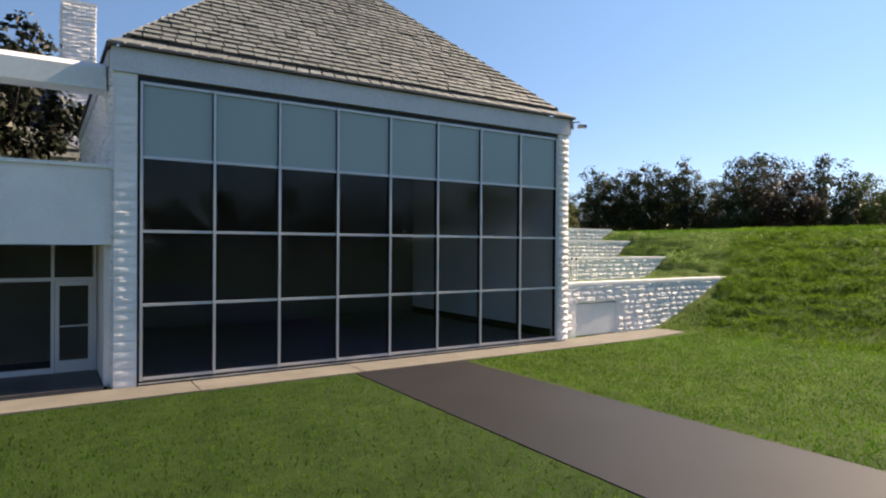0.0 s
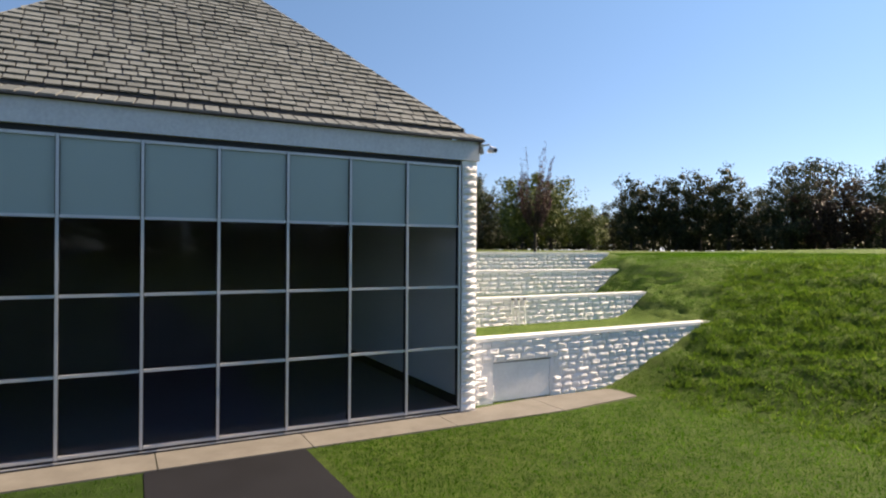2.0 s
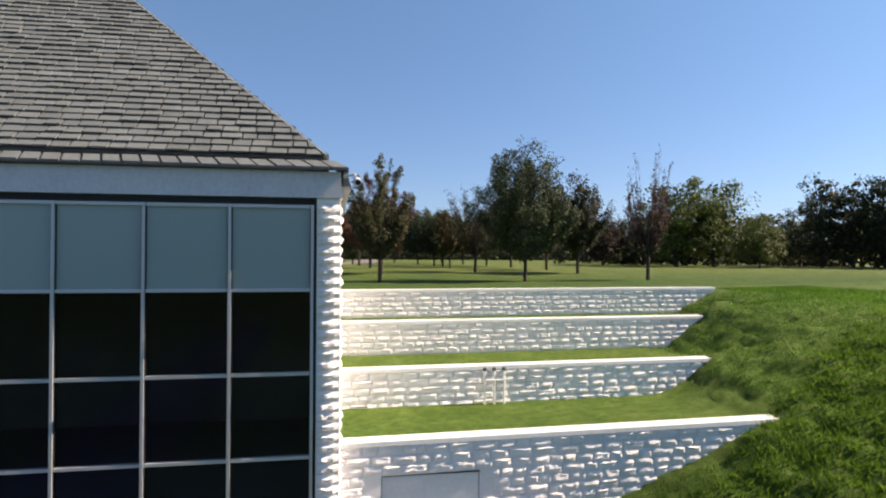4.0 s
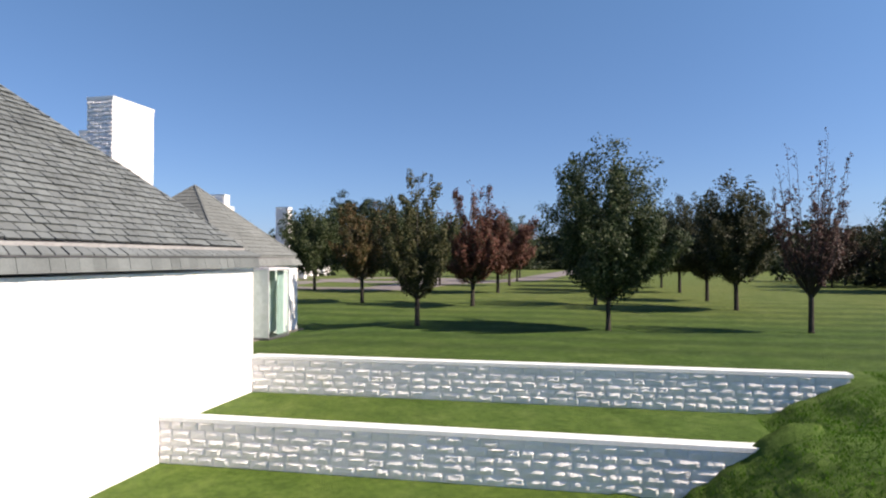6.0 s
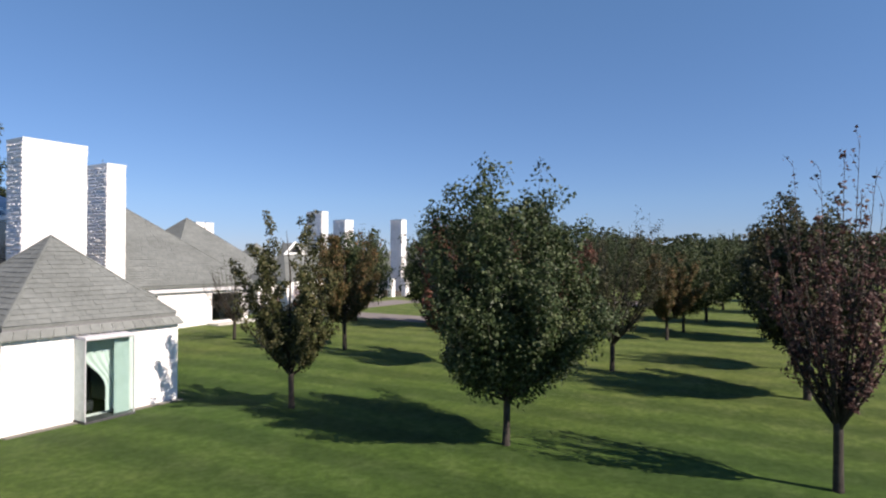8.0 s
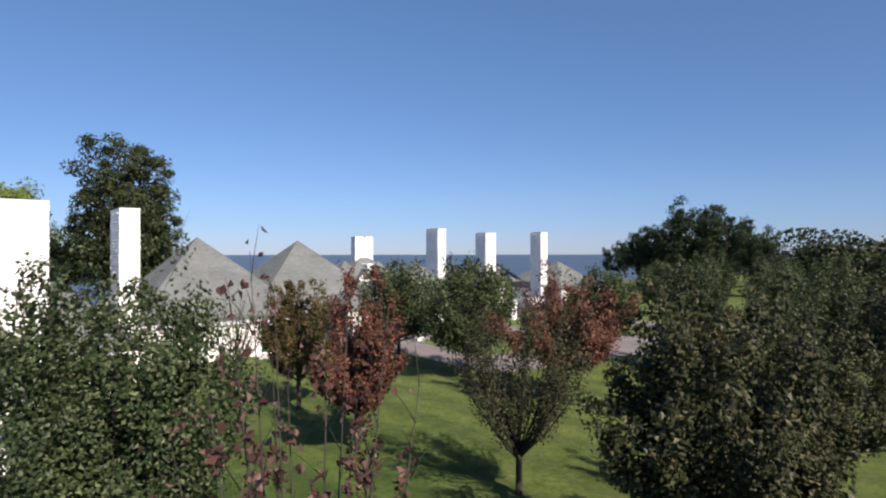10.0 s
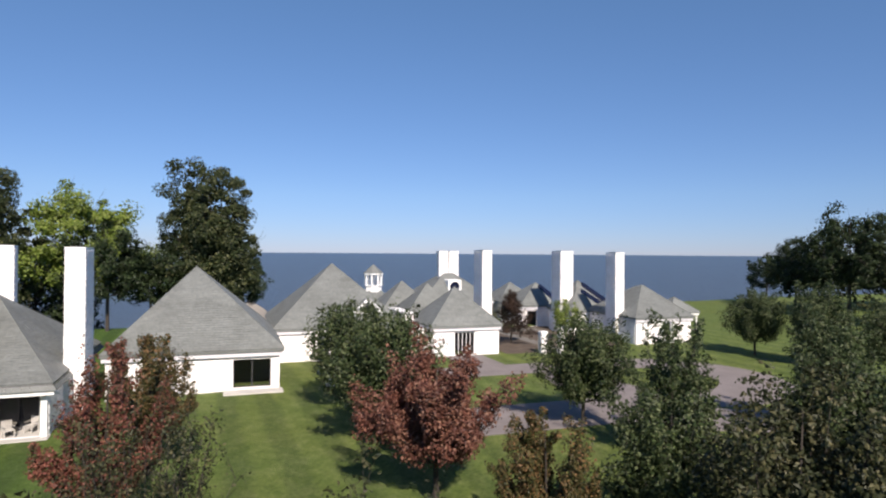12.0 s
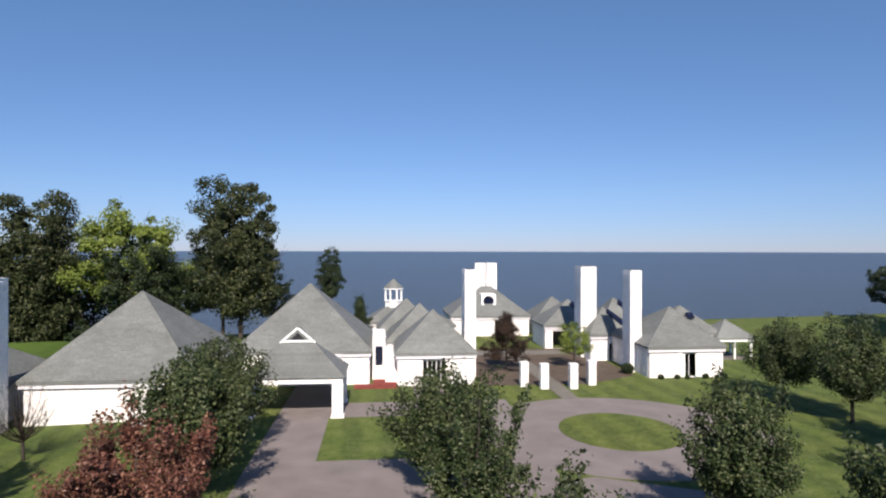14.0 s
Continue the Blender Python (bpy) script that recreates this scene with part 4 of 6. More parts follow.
# guest wing with the curtained window
B = house("guest_house", "white block house with slate pyramid roof and projecting glass bay", -8.0, -1.26, 16.0, 22.35, 3.72, 7.02, (-4.60, 19.15, 10.25), 31,
          east=[(18.32, 19.98, 3.80, 6.58)], row=0.24, skirt=0.36, over=-0.04)
# glass bay: obscured glass returns, one clear front pane
wf = part("window", Shape().box(-1.25, -0.52, 18.24, 20.07, 3.60, 3.79), LEAD, B, "projecting bay of pale green glass on a dark sill")
part("bay_top", Shape().box(-1.25, -0.53, 18.25, 20.06, 6.60, 6.68), FASCIA, wf, "flat pale metal top")
for y in (18.27, 20.04):
    part("frame", Shape().box(-0.585, -0.545, y - 0.020, y + 0.020, 3.793, 6.597), ALU, wf)
    part("pane", Shape().box(-1.235, -0.588, y - 0.006, y + 0.006, 3.80, 6.59), PALE_PANEL if y < 19 else GLASS_GREEN, wf, "grey-green obscured glass return" if y < 19 else "clear greenish glass return")
part("frame", Shape().box(-0.583, -0.547, 18.293, 20.017, 6.56, 6.597), ALU, wf)
part("pane", Shape().box(-0.57, -0.562, 18.295, 20.015, 3.80, 6.555), GLASS_GREEN, wf, "clear glass pane")
part("valance", Shape().box(-1.24, -1.16, 18.34, 19.97, 6.08, 6.575), PALE_PANEL, wf, "grey-green valance above the curtain")
part("blind", Shape().box(-0.80, -0.785, 19.42, 19.99, 3.82, 6.55), PALE_PANEL, wf, "pale green vertical blind beside the corner")
part("lining", Shape().box(-4.2, -1.57, 20.5, 20.6, 3.8, 6.7), ROOM_WALL, B, "pale green room wall")
part("plinth", Shape().box(-1.20, -0.95, 16.0, 22.4, 3.5, 3.735), CONCRETE, B, "tan stone footing strip")
for k, (a, b, pull) in enumerate(((18.36, 19.99, 0.58),)):
    s = Shape()
    n = 26
    vs = []
    for j in range(9):
        t = j / 8
        z = 6.1 - 2.2 * t
        q = pull * math.sin(math.pi / 2 * min(t / 0.62, 1.0)) ** 1.6
        for i in range(n):
            u = i / (n - 1)
            y = a + (b - a) * (q + (1 - q) * u)
            vs.append((-1.13 + 0.045 * math.sin(u * 34) * (1 - 0.3 * q), y, z))
    s.add(vs, [(j * n + i, j * n + i + 1, (j + 1) * n + i + 1, (j + 1) * n + i) for j in range(8) for i in range(n - 1)])
    cu = solid("curtain", s, CURTAIN, "pale green curtain drawn behind the glass", "curtain", group="curtains of the guest house", smooth=True)
ch = thing("armchair", "dark rounded armchair behind the curtained window", "armchair", at=(-2.2, 19.1, 3.7))
s = Shape()
for k in range(7):
    a = math.pi * (0.15 + 0.7 * k / 6) + math.pi / 2
    s.tube([(-2.3 + 0.42 * math.cos(a), 19.05 + 0.42 * math.sin(a), 4.0), (-2.3 + 0.46 * math.cos(a), 19.05 + 0.46 * math.sin(a), 4.75)], [0.14, 0.11], 8)
part("backrest", s, CHARCOAL, ch)
part("seat", Shape().tube([(-2.25, 19.05, 3.85), (-2.25, 19.05, 4.10), (-2.25, 19.05, 4.16)], [0.40, 0.42, 0.36], 14), CHARCOAL, ch)
for dx, dy in ((-0.25, -0.25), (-0.25, 0.25), (0.25, -0.25), (0.25, 0.25)):
    part("leg", Shape().tube([(-2.25 + dx, 19.05 + dy, 3.67), (-2.25 + dx, 19.05 + dy, 3.86)], [0.03, 0.03], 6), CHARCOAL, ch)
st = thing("garden_steps", "grey stone steps against the guest house wall", "steps", at=(-2.5, 14.6, 3.7))
for k in range(5):
    part("step", Shape().box(-3.6, -1.35, 14.1 + 0.34 * k, 14.44 + 0.34 * k, 3.6, 3.82 + 0.17 * k), FASCIA, st)
solid("link_wall", Shape().box(-8.0, -3.7, 12.5, 15.98, 3.5, 6.4), WHITE, "white wall linking pavilion and guest house", "wall", "structure")

chimney(-11.60, -10.14, 20.70, 23.60, 3.7, 14.94, 41)
chimney(-18.7, -15.5, 27.80, 28.95, 3.7, 15.08, 42)
chimney(-24.1, -23.1, 20.5, 23.1, 6.0, 15.2, 40)
rod = solid("lightning_rod", Shape().tube([(-17.0, 28.4, 15.08), (-17.0, 28.4, 15.5)], [0.025, 0.012], 6), LEAD, "thin dark lightning rod on the chimney cap", "rod")

# house with the porch and the navy atrium
P = house("porch_house", "white house with a deep shaded porch and slate pyramid roof", -27.6, -11.35, 17.9, 27.75, 3.9, 7.0, (-19.9, 22.95, 11.8), 33,
          east=[(23.72, 27.43, 4.02, 6.45)], over=0.36, row=0.28, skirt=0.34)
part("eave_beam", Shape().box(-11.08, -10.88, 18.1, 28.2, 6.50, 6.76), WHITE_SMOOTH, P, "white beam under the porch eave")
part("soffit", Shape().box(-11.34, -11.09, 18.1, 28.2, 6.66, 6.75), WHITE_SMOOTH, P)
slab("planting_bed", [(-11.33, 17.6), (-9.9, 17.4), (-9.6, 19.2), (-10.05, 21.4), (-9.7, 23.0), (-10.4, 23.55), (-11.33, 23.6)], 3.6, 3.985, MULCH, "dark mulch bed along the foot of the white wall", "flower bed")
ps = part("glazed_screen", Shape().box(-14.4, -14.3, 20.3, 27.4, 6.25, 6.45), LEAD, P, "dark framed glass screen at the back of the porch")
for y in (20.35, 22.1, 23.85, 25.6, 27.35):
    part("mullion", Shape().box(-14.4, -14.3, y - 0.05, y + 0.05, 4.04, 6.247), LEAD, ps)
for a in (20.41, 22.16, 23.91, 25.66):
    part("pane", Shape().box(-14.36, -14.35, a, a + 1.63, 4.04, 6.245), GLASS, ps)
part("porch_floor", Shape().box(-14.28, -11.66, 18.3, 27.4, 3.80, 4.02), PALE_STONE, P)
sd = Shape()
n = 16
sd.add([(-11.72 - 0.95 * i / (n - 1), 27.30 + 0.05 * math.sin(i * 1.7), 6.42 - 2.36 * j / 3) for j in range(4) for i in range(n)],
       [(j * n + i, j * n + i + 1, (j + 1) * n + i + 1, (j + 1) * n + i) for j in range(3) for i in range(n - 1)])
solid("curtain", sd, CURTAIN, "pale green drape hanging at the porch corner", "curtain", group="porch drapes", smooth=True)
at_ = thing("atrium", "tall navy-glazed atrium with a glass lantern roof", "atrium", at=(-15.8, 22, 7))
part("glazing", Shape().box(-19.8, -11.75, 20.9, 23.2, 6.5, 11.20), GLASS_NAVY, at_, "dark navy glass wall")
part("roof_beam", Shape().box(-19.9, -11.68, 20.82, 23.28, 11.203, 11.42), WHITE_SMOOTH, at_, "white edge beam")
part("lantern", Shape().add([(-19.85, 20.9, 11.425), (-11.8, 20.9, 11.425), (-11.8, 23.2, 11.425), (-19.85, 23.2, 11.425), (-19.6, 22.0, 13.6)],
                            [(0, 1, 4), (1, 2, 4), (2, 3, 4), (3, 0, 4), (3, 2, 1, 0)]), GLASS_NAVY, at_)
for p in ((-19.85, 20.9), (-11.8, 20.9), (-16.6, 20.88)):
    part("glazing_bar", Shape().tube([(*p, 11.43), (-19.6, 22.0, 13.62)], [0.05, 0.05], 6), WHITE_SMOOTH, at_)
solid("terrace", Shape().box(-11.63, -10.75, 23.0, 27.9, 3.5, 4.018), PALE_STONE, "pale stone terrace before the porch", "terrace", "structure")


def garden_chair(x, y, z, turn):
    ob = thing("garden_chair", "pale slatted garden chair on the terrace", "chair", "garden chairs")
    part("seat", Shape().box(-0.28, 0.28, -0.28, 0.28, 0.38, 0.43), PALE_STONE, ob)
    for k in range(5):
        part("back_slat", Shape().box(-0.26 + 0.11 * k, -0.18 + 0.11 * k, 0.26, 0.30, 0.432, 0.92), PALE_STONE, ob)
    for dx in (-0.25, 0.25):
        part("arm", Shape().box(dx - 0.03, dx + 0.03, -0.26, 0.258, 0.62, 0.65), PALE_STONE, ob)
        for dy in (-0.25, 0.25):
            part("leg", Shape().box(dx - 0.025, dx + 0.025, dy - 0.025, dy + 0.025, 0.0, 0.378), PALE_STONE, ob)
    ob.matrix_basis = pose(x, y, z, 0, 0, turn)
    return ob


for x, y, a in ((-11.9, 25.7, 120), (-12.6, 26.7, 60), (-12.6, 24.3, 100)):
    garden_chair(x, y, 4.02, a)
tb = thing("garden_table", "low round garden table between the chairs", "table", at=(-12.7, 25.5, 4.02))
part("tabletop", Shape().tube([(-12.7, 25.5, 4.55), (-12.7, 25.5, 4.60)], [0.45, 0.45], 18), CONCRETE, tb)
part("pedestal", Shape().tube([(-12.7, 25.5, 4.02), (-12.7, 25.5, 4.07), (-12.7, 25.5, 4.548)], [0.25, 0.06, 0.06], 10), CONCRETE, tb)
pu = thing("parasol", "closed dark garden parasol in the porch", "parasol", at=(-13.4, 26.0, 4.02))
part("pole", Shape().tube([(-13.4, 26.0, 4.02), (-13.4, 26.0, 5.9)], [0.03, 0.03], 8), LEAD, pu)
part("canopy", Shape().tube([(-13.4, 26.0, 4.5), (-13.4, 26.0, 4.7), (-13.4, 26.0, 5.85)], [0.05, 0.14, 0.05], 10), CHARCOAL, pu)

# ---- the northern group of houses, laid out on its own slightly turned grid ----
NORTH = Matrix.Translation((-4.586, 1.139, 0.391)) @ Matrix.Rotation(radians(-2.116), 4, "Z") @ Matrix.Scale(0.9761, 4)
earlier = set(scene.collection.objects)


def north_xy(x, y):
    p = NORTH @ Vector((x, y, 0))
    return p.x, p.y


# large house with the sliding opening
C = house("garden_house", "large white house with a wide dark opening and slate pyramid roof", -31.8, -16.3, 28.6, 41.0, 3.92, 6.95, (-24.0, 34.4, 13.45), 34,
          east=[(37.5, 40.35, 4.15, 6.35)], over=0.35, row=0.28, wide=0.5)
glazed_door(C, -16.35, 37.5, 40.35, 4.15, 6.35, 2, LEAD)
solid("doorstep", Shape().box(-16.0, -14.6, 36.8, 41.2, 3.8, 4.05), PALE_STONE, "pale stone step before the wide opening", "step", "structure")

house("main_house", "tall white house behind the covered entrance with slate pyramid roof", -42.0, -27.7, 41.4, 54.4, 3.9, 7.05, (-34.8, 47.9, 13.5), 35, row=0.3, wide=0.55)
# drive-through porch
pc = thing("carriage_porch", "slate-roofed carriage porch on white posts over the drive", "porch", at=(-21, 48.4, 3.95))
rx0, rx1, ry0, ry1, rz = -21.4, -15.6, 44.6, 52.75, 7.10
px_, pz_, py0, py1 = -18.9, 9.55, 47.40, 49.95
deck = Shape()
v = [(rx0, ry0, rz), (rx1, ry0, rz), (rx1, ry1, rz), (rx0, ry1, rz), (px_, py0, pz_), (px_, py1, pz_)]
deck.add(v, [(0, 1, 4), (1, 2, 5, 4), (2, 3, 5), (3, 0, 4, 5), (3, 2, 1, 0)])
rf = part("roof", deck, SLATE_FAR, pc, "hipped slate roof")
s = Shape()
for k in range(12):
    t0, t1 = k / 12, (k + 1.06) / 12
    z, z2 = rz + (pz_ - rz) * t0 + 0.045, rz + (pz_ - rz) * t1 + 0.005
    ring0 = [(p[0] + (q[0] - p[0]) * t0, p[1] + (q[1] - p[1]) * t0, z) for p, q in zip(v[:4], (v[4], v[4], v[5], v[5]))]
    ring1 = [(p[0] + (q[0] - p[0]) * min(t1, 1), p[1] + (q[1] - p[1]) * min(t1, 1), z2) for p, q in zip(v[:4], (v[4], v[4], v[5], v[5]))]
    s.add(ring0 + ring1, [(0, 1, 5, 4), (1, 2, 6, 5), (2, 3, 7, 6), (3, 0, 4, 7)])
part("slating", s, SLATE_FAR, rf, kind="stuff")
gab_x = px_ + 0.12
gb = part("gablet", Shape().add([(gab_x, py0, pz_ - 0.1), (gab_x, py1, pz_ - 0.1), (gab_x, 48.67, 10.62), (gab_x - 1.7, 48.67, 10.62), (gab_x - 1.2, py0, pz_ - 0.3), (gab_x - 1.2, py1, pz_ - 0.3)],
                                [(0, 1, 2), (0, 2, 3, 4), (1, 5, 3, 2), (4, 3, 5)]), SLATE_FAR, pc, "small gablet on the porch roof")
for a, b in (((gab_x + 0.05, py0 - 0.15, pz_ - 0.12), (gab_x + 0.05, 48.67, 10.66)), ((gab_x + 0.05, py1 + 0.15, pz_ - 0.12), (gab_x + 0.05, 48.67, 10.66)), ((gab_x + 0.05, py0, pz_), (gab_x + 0.05, py1, pz_))):
    part("bargeboard", Shape().tube([a, b], [0.11, 0.11], 6), WHITE_SMOOTH, gb, "white gable trim")
part("vent", Shape().add([(gab_x + 0.02, 48.05, pz_ + 0.16), (gab_x + 0.02, 49.29, pz_ + 0.16), (gab_x + 0.02, 48.67, 10.28)], [(0, 1, 2)]), BLACK, gb)
f = Shape().box(rx1 - 0.45, rx1 - 0.15, ry0 + 0.2, ry1 - 0.2, 6.66, 7.095).box(rx0, rx1 - 0.46, ry0 + 0.2, ry0 + 0.5, 6.66, 7.095).box(rx0, rx1 - 0.46, ry1 - 0.5, ry1 - 0.2, 6.66, 7.095)
part("beam", f, WHITE_SMOOTH, pc, "white edge beam")
part("soffit", Shape().box(rx0, rx1 - 0.46, ry0 + 0.51, ry1 - 0.51, 6.95, 7.05), SHADE_LINING, pc)
part("link_roof", Shape().box(-27.65, rx0 - 0.01, 45.6, 51.6, 6.62, 6.9), WHITE_SMOOTH, pc, "flat white roof between porch and house")
for x in (-16.1, -20.9):
    for y in (45.2, 52.15):
        s = Shape().box(x - 0.42, x + 0.42, y - 0.42, y + 0.42, 3.8, 6.657)
        for o, u, n in (((x - 0.42, y - 0.42, 3.95), (1, 0, 0), (0, -1, 0)), ((x + 0.42, y - 0.42, 3.95), (0, 1, 0), (1, 0, 0)), ((x + 0.42, y + 0.42, 3.95), (-1, 0, 0), (0, 1, 0))):
            blocks(s, o, u, n, 0.84, 2.65, int(y), deep=0.03)
        p = part("post", s, WHITE, pc, "square white block post")
        part("post_base", Shape().box(x - 0.52, x + 0.52, y - 0.52, y + 0.52, 3.8, 4.12), WHITE_SMOOTH, p)

es = thing("entrance_screen", "white framed glazed entrance behind the carriage porch", "entrance", at=(-27.5, 48.6, 3.95))
for y in (45.9, 47.3, 48.7, 50.1, 51.5):
    part("mullion", Shape().box(-27.6, -27.48, y - 0.07, y + 0.07, 3.9, 6.6), WHITE_SMOOTH, es)
for z in (4.05, 5.25, 6.45):
    part("rail", Shape().box(-27.59, -27.49, 45.98, 51.42, z - 0.09, z + 0.09), WHITE_SMOOTH, es)
part("pane", Shape().box(-27.66, -27.62, 45.9, 51.5, 3.95, 6.58), GLASS_NAVY, es)

# stepped link between main house and entry house
lk = thing("link_wing", "low white stepped wing with a dark window between two houses", "building", at=(-32, 55.7, 3.9))
part("wall", Shape().box(-36.0, -29.6, 54.72, 56.0, 3.7, 8.2), WHITE, lk, "white painted wall")
part("wall", Shape().box(-35.0, -28.2, 56.02, 57.16, 3.7, 6.5), WHITE, lk, "white painted wall")
part("coping", Shape().box(-36.1, -29.5, 54.70, 56.05, 8.203, 8.32), WHITE_SMOOTH, lk)
part("coping", Shape().box(-35.0, -28.1, 56.06, 57.18, 6.503, 6.62), WHITE_SMOOTH, lk)
lw = part("window", Shape().box(-29.6, -29.54, 54.95, 55.8, 5.35, 5.45), WHITE_SMOOTH, lk, "tall narrow window")
part("pane", Shape().box(-29.598, -29.57, 55.0, 55.75, 5.455, 7.4), GLASS_NAVY, lw)
part("frame", Shape().box(-29.6, -29.54, 54.95, 55.8, 7.405, 7.5), WHITE_SMOOTH, lw)
fe = thing("fence", "low white picket fence on the lake shore", "fence", at=(-69, 7, 3))
for k in range(11):
    x, y = -68.3 + 0.02 * k, 5.0 + 0.36 * k
    z = (float(ground_z(*north_xy(x, y))) - 0.391) / 0.9761
    part("picket", Shape().box(x - 0.03, x + 0.03, y - 0.07, y + 0.07, z - 0.1, z + 1.0), WHITE_SMOOTH, fe)
    if k in (0, 10):
        ends = (*ends, (x, y, z)) if k else ((x, y, z),)
for h in (0.35, 0.8):
    part("rail", Shape().tube([(x + 0.05, y, z + h) for x, y, z in ends], [0.05, 0.05], 6), WHITE_SMOOTH, fe)

# entry house with its three stepped roofs
D2 = house("entry_house", "white entry house with a glazed door and slate pyramid roof", -34.2, -26.6, 57.2, 64.7, 3.92, 6.95, (-30.3, 60.9, 11.0), 36,
           east=[(59.6, 61.9, 3.95, 6.45)], row=0.3, wide=0.55)
glazed_door(D2, -26.68, 59.6, 61.9, 3.95, 6.45, 5, WHITE_SMOOTH)
for a, b in ((57.9, 59.1), (62.6, 63.9)):
    part("shutter_panel", Shape().box(-26.56, -26.52, a, b, 4.2, 6.3), WHITE_SMOOTH, D2)
house("middle_wing", "white wing with a slate pyramid roof behind the entry house", -41.6, -34.3, 56.4, 63.6, 3.92, 6.95, (-37.8, 60.0, 11.0), 37, row=0.3, wide=0.55)
house("rear_wing", "white rear wing with a slate pyramid roof", -49.5, -41.7, 55.3, 62.3, 3.92, 6.95, (-45.2, 58.8, 11.0), 38, row=0.3, wide=0.55)
house("lantern_house", "white house carrying a roof lantern", -60.5, -53.0, 54.0, 61.0, 3.9, 6.9, (-56.7, 57.4, 9.6), 39, row=0.35, wide=0.6)
cp = thing("roof_lantern", "white open lantern with a grey pointed roof on the ridge", "lantern", at=(-56.7, 57.4, 8.6))
oct_ = lambda r, z: [(-56.7 + r * math.cos(math.pi / 4 * k + math.pi / 8), 57.4 + r * math.sin(math.pi / 4 * k + math.pi / 8), z) for k in range(8)]
part("base", Shape().frustum(oct_(1.3, 8.3), oct_(1.25, 9.75)), WHITE_SMOOTH, cp)
part("sill", Shape().frustum(oct_(1.42, 9.752), oct_(1.42, 9.87)), WHITE_SMOOTH, cp)
for k in range(8):
    x, y, _ = oct_(1.22, 0)[k]
    part("post", Shape().box(x - 0.11, x + 0.11, y - 0.11, y + 0.11, 9.872, 11.45), WHITE_SMOOTH, cp)
part("cornice", Shape().frustum(oct_(1.5, 11.452), oct_(1.5, 11.66)), WHITE_SMOOTH, cp)
part("lantern_roof", Shape().frustum(oct_(1.55, 11.662), oct_(0.04, 13.0)), SLATE_FAR, cp)

chimney(-33.0, -30.3, 64.3, 65.4, 3.9, 15.12, 43)
chimney(-43.2, -40.6, 80.2, 82.1, 3.9, 15.16, 44)
chimney(-33.4, -31.2, 82.6, 83.8, 3.9, 15.0, 45)
chimney(-67.4, -65.7, 70.9, 72.5, 5.0, 15.1, 46)
chimney(-67.4, -65.7, 72.75, 74.35, 5.0, 15.1, 47)

T = house("lake_house", "white house with a round roof window and slate roof", -71.5, -60.2, 66.4, 78.4, 3.9, 6.85, (-66.5, 72.6, 11.9), 48,
          east=[(67.8, 69.4, 3.95, 6.4), (73.0, 75.4, 3.95, 6.4)], row=0.35, wide=0.6)
glazed_door(T, -60.28, 73.0, 75.4, 3.95, 6.4, 4, WHITE_SMOOTH)
glazed_door(T, -60.28, 67.8, 69.4, 3.95, 6.4, 2, WHITE_SMOOTH)
om = thing("round_window_dormer", "white square dormer with a round dark window", "dormer", at=(-62.5, 72.4, 8.2))
n = 28
rim = [(math.cos(math.tau * k / n), math.sin(math.tau * k / n)) for k in range(n)]
sq = [(max(-1, min(1, c * 1.45)), max(-1, min(1, q * 1.45))) for c, q in rim]
yc, zc = 72.4, 9.15
s = Shape()
fv = [(-61.9, yc + 1.15 * a, zc + 1.15 * b) for a, b in sq] + [(-61.9, yc + 0.86 * a, zc + 0.86 * b) for a, b in rim] + [(-62.2, yc + 0.86 * a, zc + 0.86 * b) for a, b in rim] + [(-65.0, yc + 1.15 * a, zc + 1.15 * b) for a, b in sq]
s.add(fv, [(k, (k + 1) % n, n + (k + 1) % n, n + k) for k in range(n)] + [(n + k, n + (k + 1) % n, 2 * n + (k + 1) % n, 2 * n + k) for k in range(n)] + [(3 * n + k, 3 * n + (k + 1) % n, (k + 1) % n, k) for k in range(n)])
part("surround", s, WHITE_SMOOTH, om)
part("pane", Shape().add([(-62.15, yc + 0.87 * a, zc + 0.87 * b) for a, b in rim], [tuple(range(n))]), GLASS_NAVY, om)
house("lake_wing", "low white wing beside the lake house", -60.0, -54.0, 61.5, 66.0, 3.9, 6.2, (-57.0, 63.7, 7.8), 50, east=[(63.0, 64.4, 3.95, 5.8)], row=0.35, wide=0.6)


def notched_house(label, x0, x1, y0, y1, apex, seed, **kw):
    """A pyramid house whose north-east hip is cut by a dark glazed notch."""
    ob = house("courtyard_house", label, x0, x1, y0, y1, 3.9, 6.9, apex, seed, row=0.3, wide=0.55, **kw)
    a = Vector(apex)
    e = Vector((x1 + 0.3, y1 + 0.3, 7.1))
    w = Vector((x1 + 0.3, (y0 + y1) / 2 + 0.4, 7.1))
    u = (e - a)
    p0, p1 = a + u * 0.10, a + u * 0.93
    q0, q1 = a + (w - a) * 0.22, a + (w - a) * 0.30 + (e - a) * 0.58
    up = Vector((0.16, 0.16, 0.18))
    part("roof_glazing", Shape().frustum([p0, q0 + Vector((0.05, 0, 0)), q1, p1], [p0 + up, q0 + up, q1 + up, p1 + up]), GLASS_NAVY, ob, "dark glazed cut in the roof slope")
    return ob


notched_house("white courtyard house with a dark glazed cut in its slate roof", -54.6, -47.6, 77.6, 84.2, (-51.0, 81.7, 10.3), 51, east=[(78.6, 80.2, 3.95, 6.3)])
notched_house("white courtyard house with a dark glazed cut in its slate roof", -52.0, -44.8, 84.4, 91.0, (-47.6, 87.0, 10.75), 52)
notched_house("white courtyard wing with a glazed cut in its roof", -44.6, -38.2, 80.6, 86.2, (-41.4, 83.2, 10.06), 56, east=[(82.9, 84.1, 3.95, 6.0)])
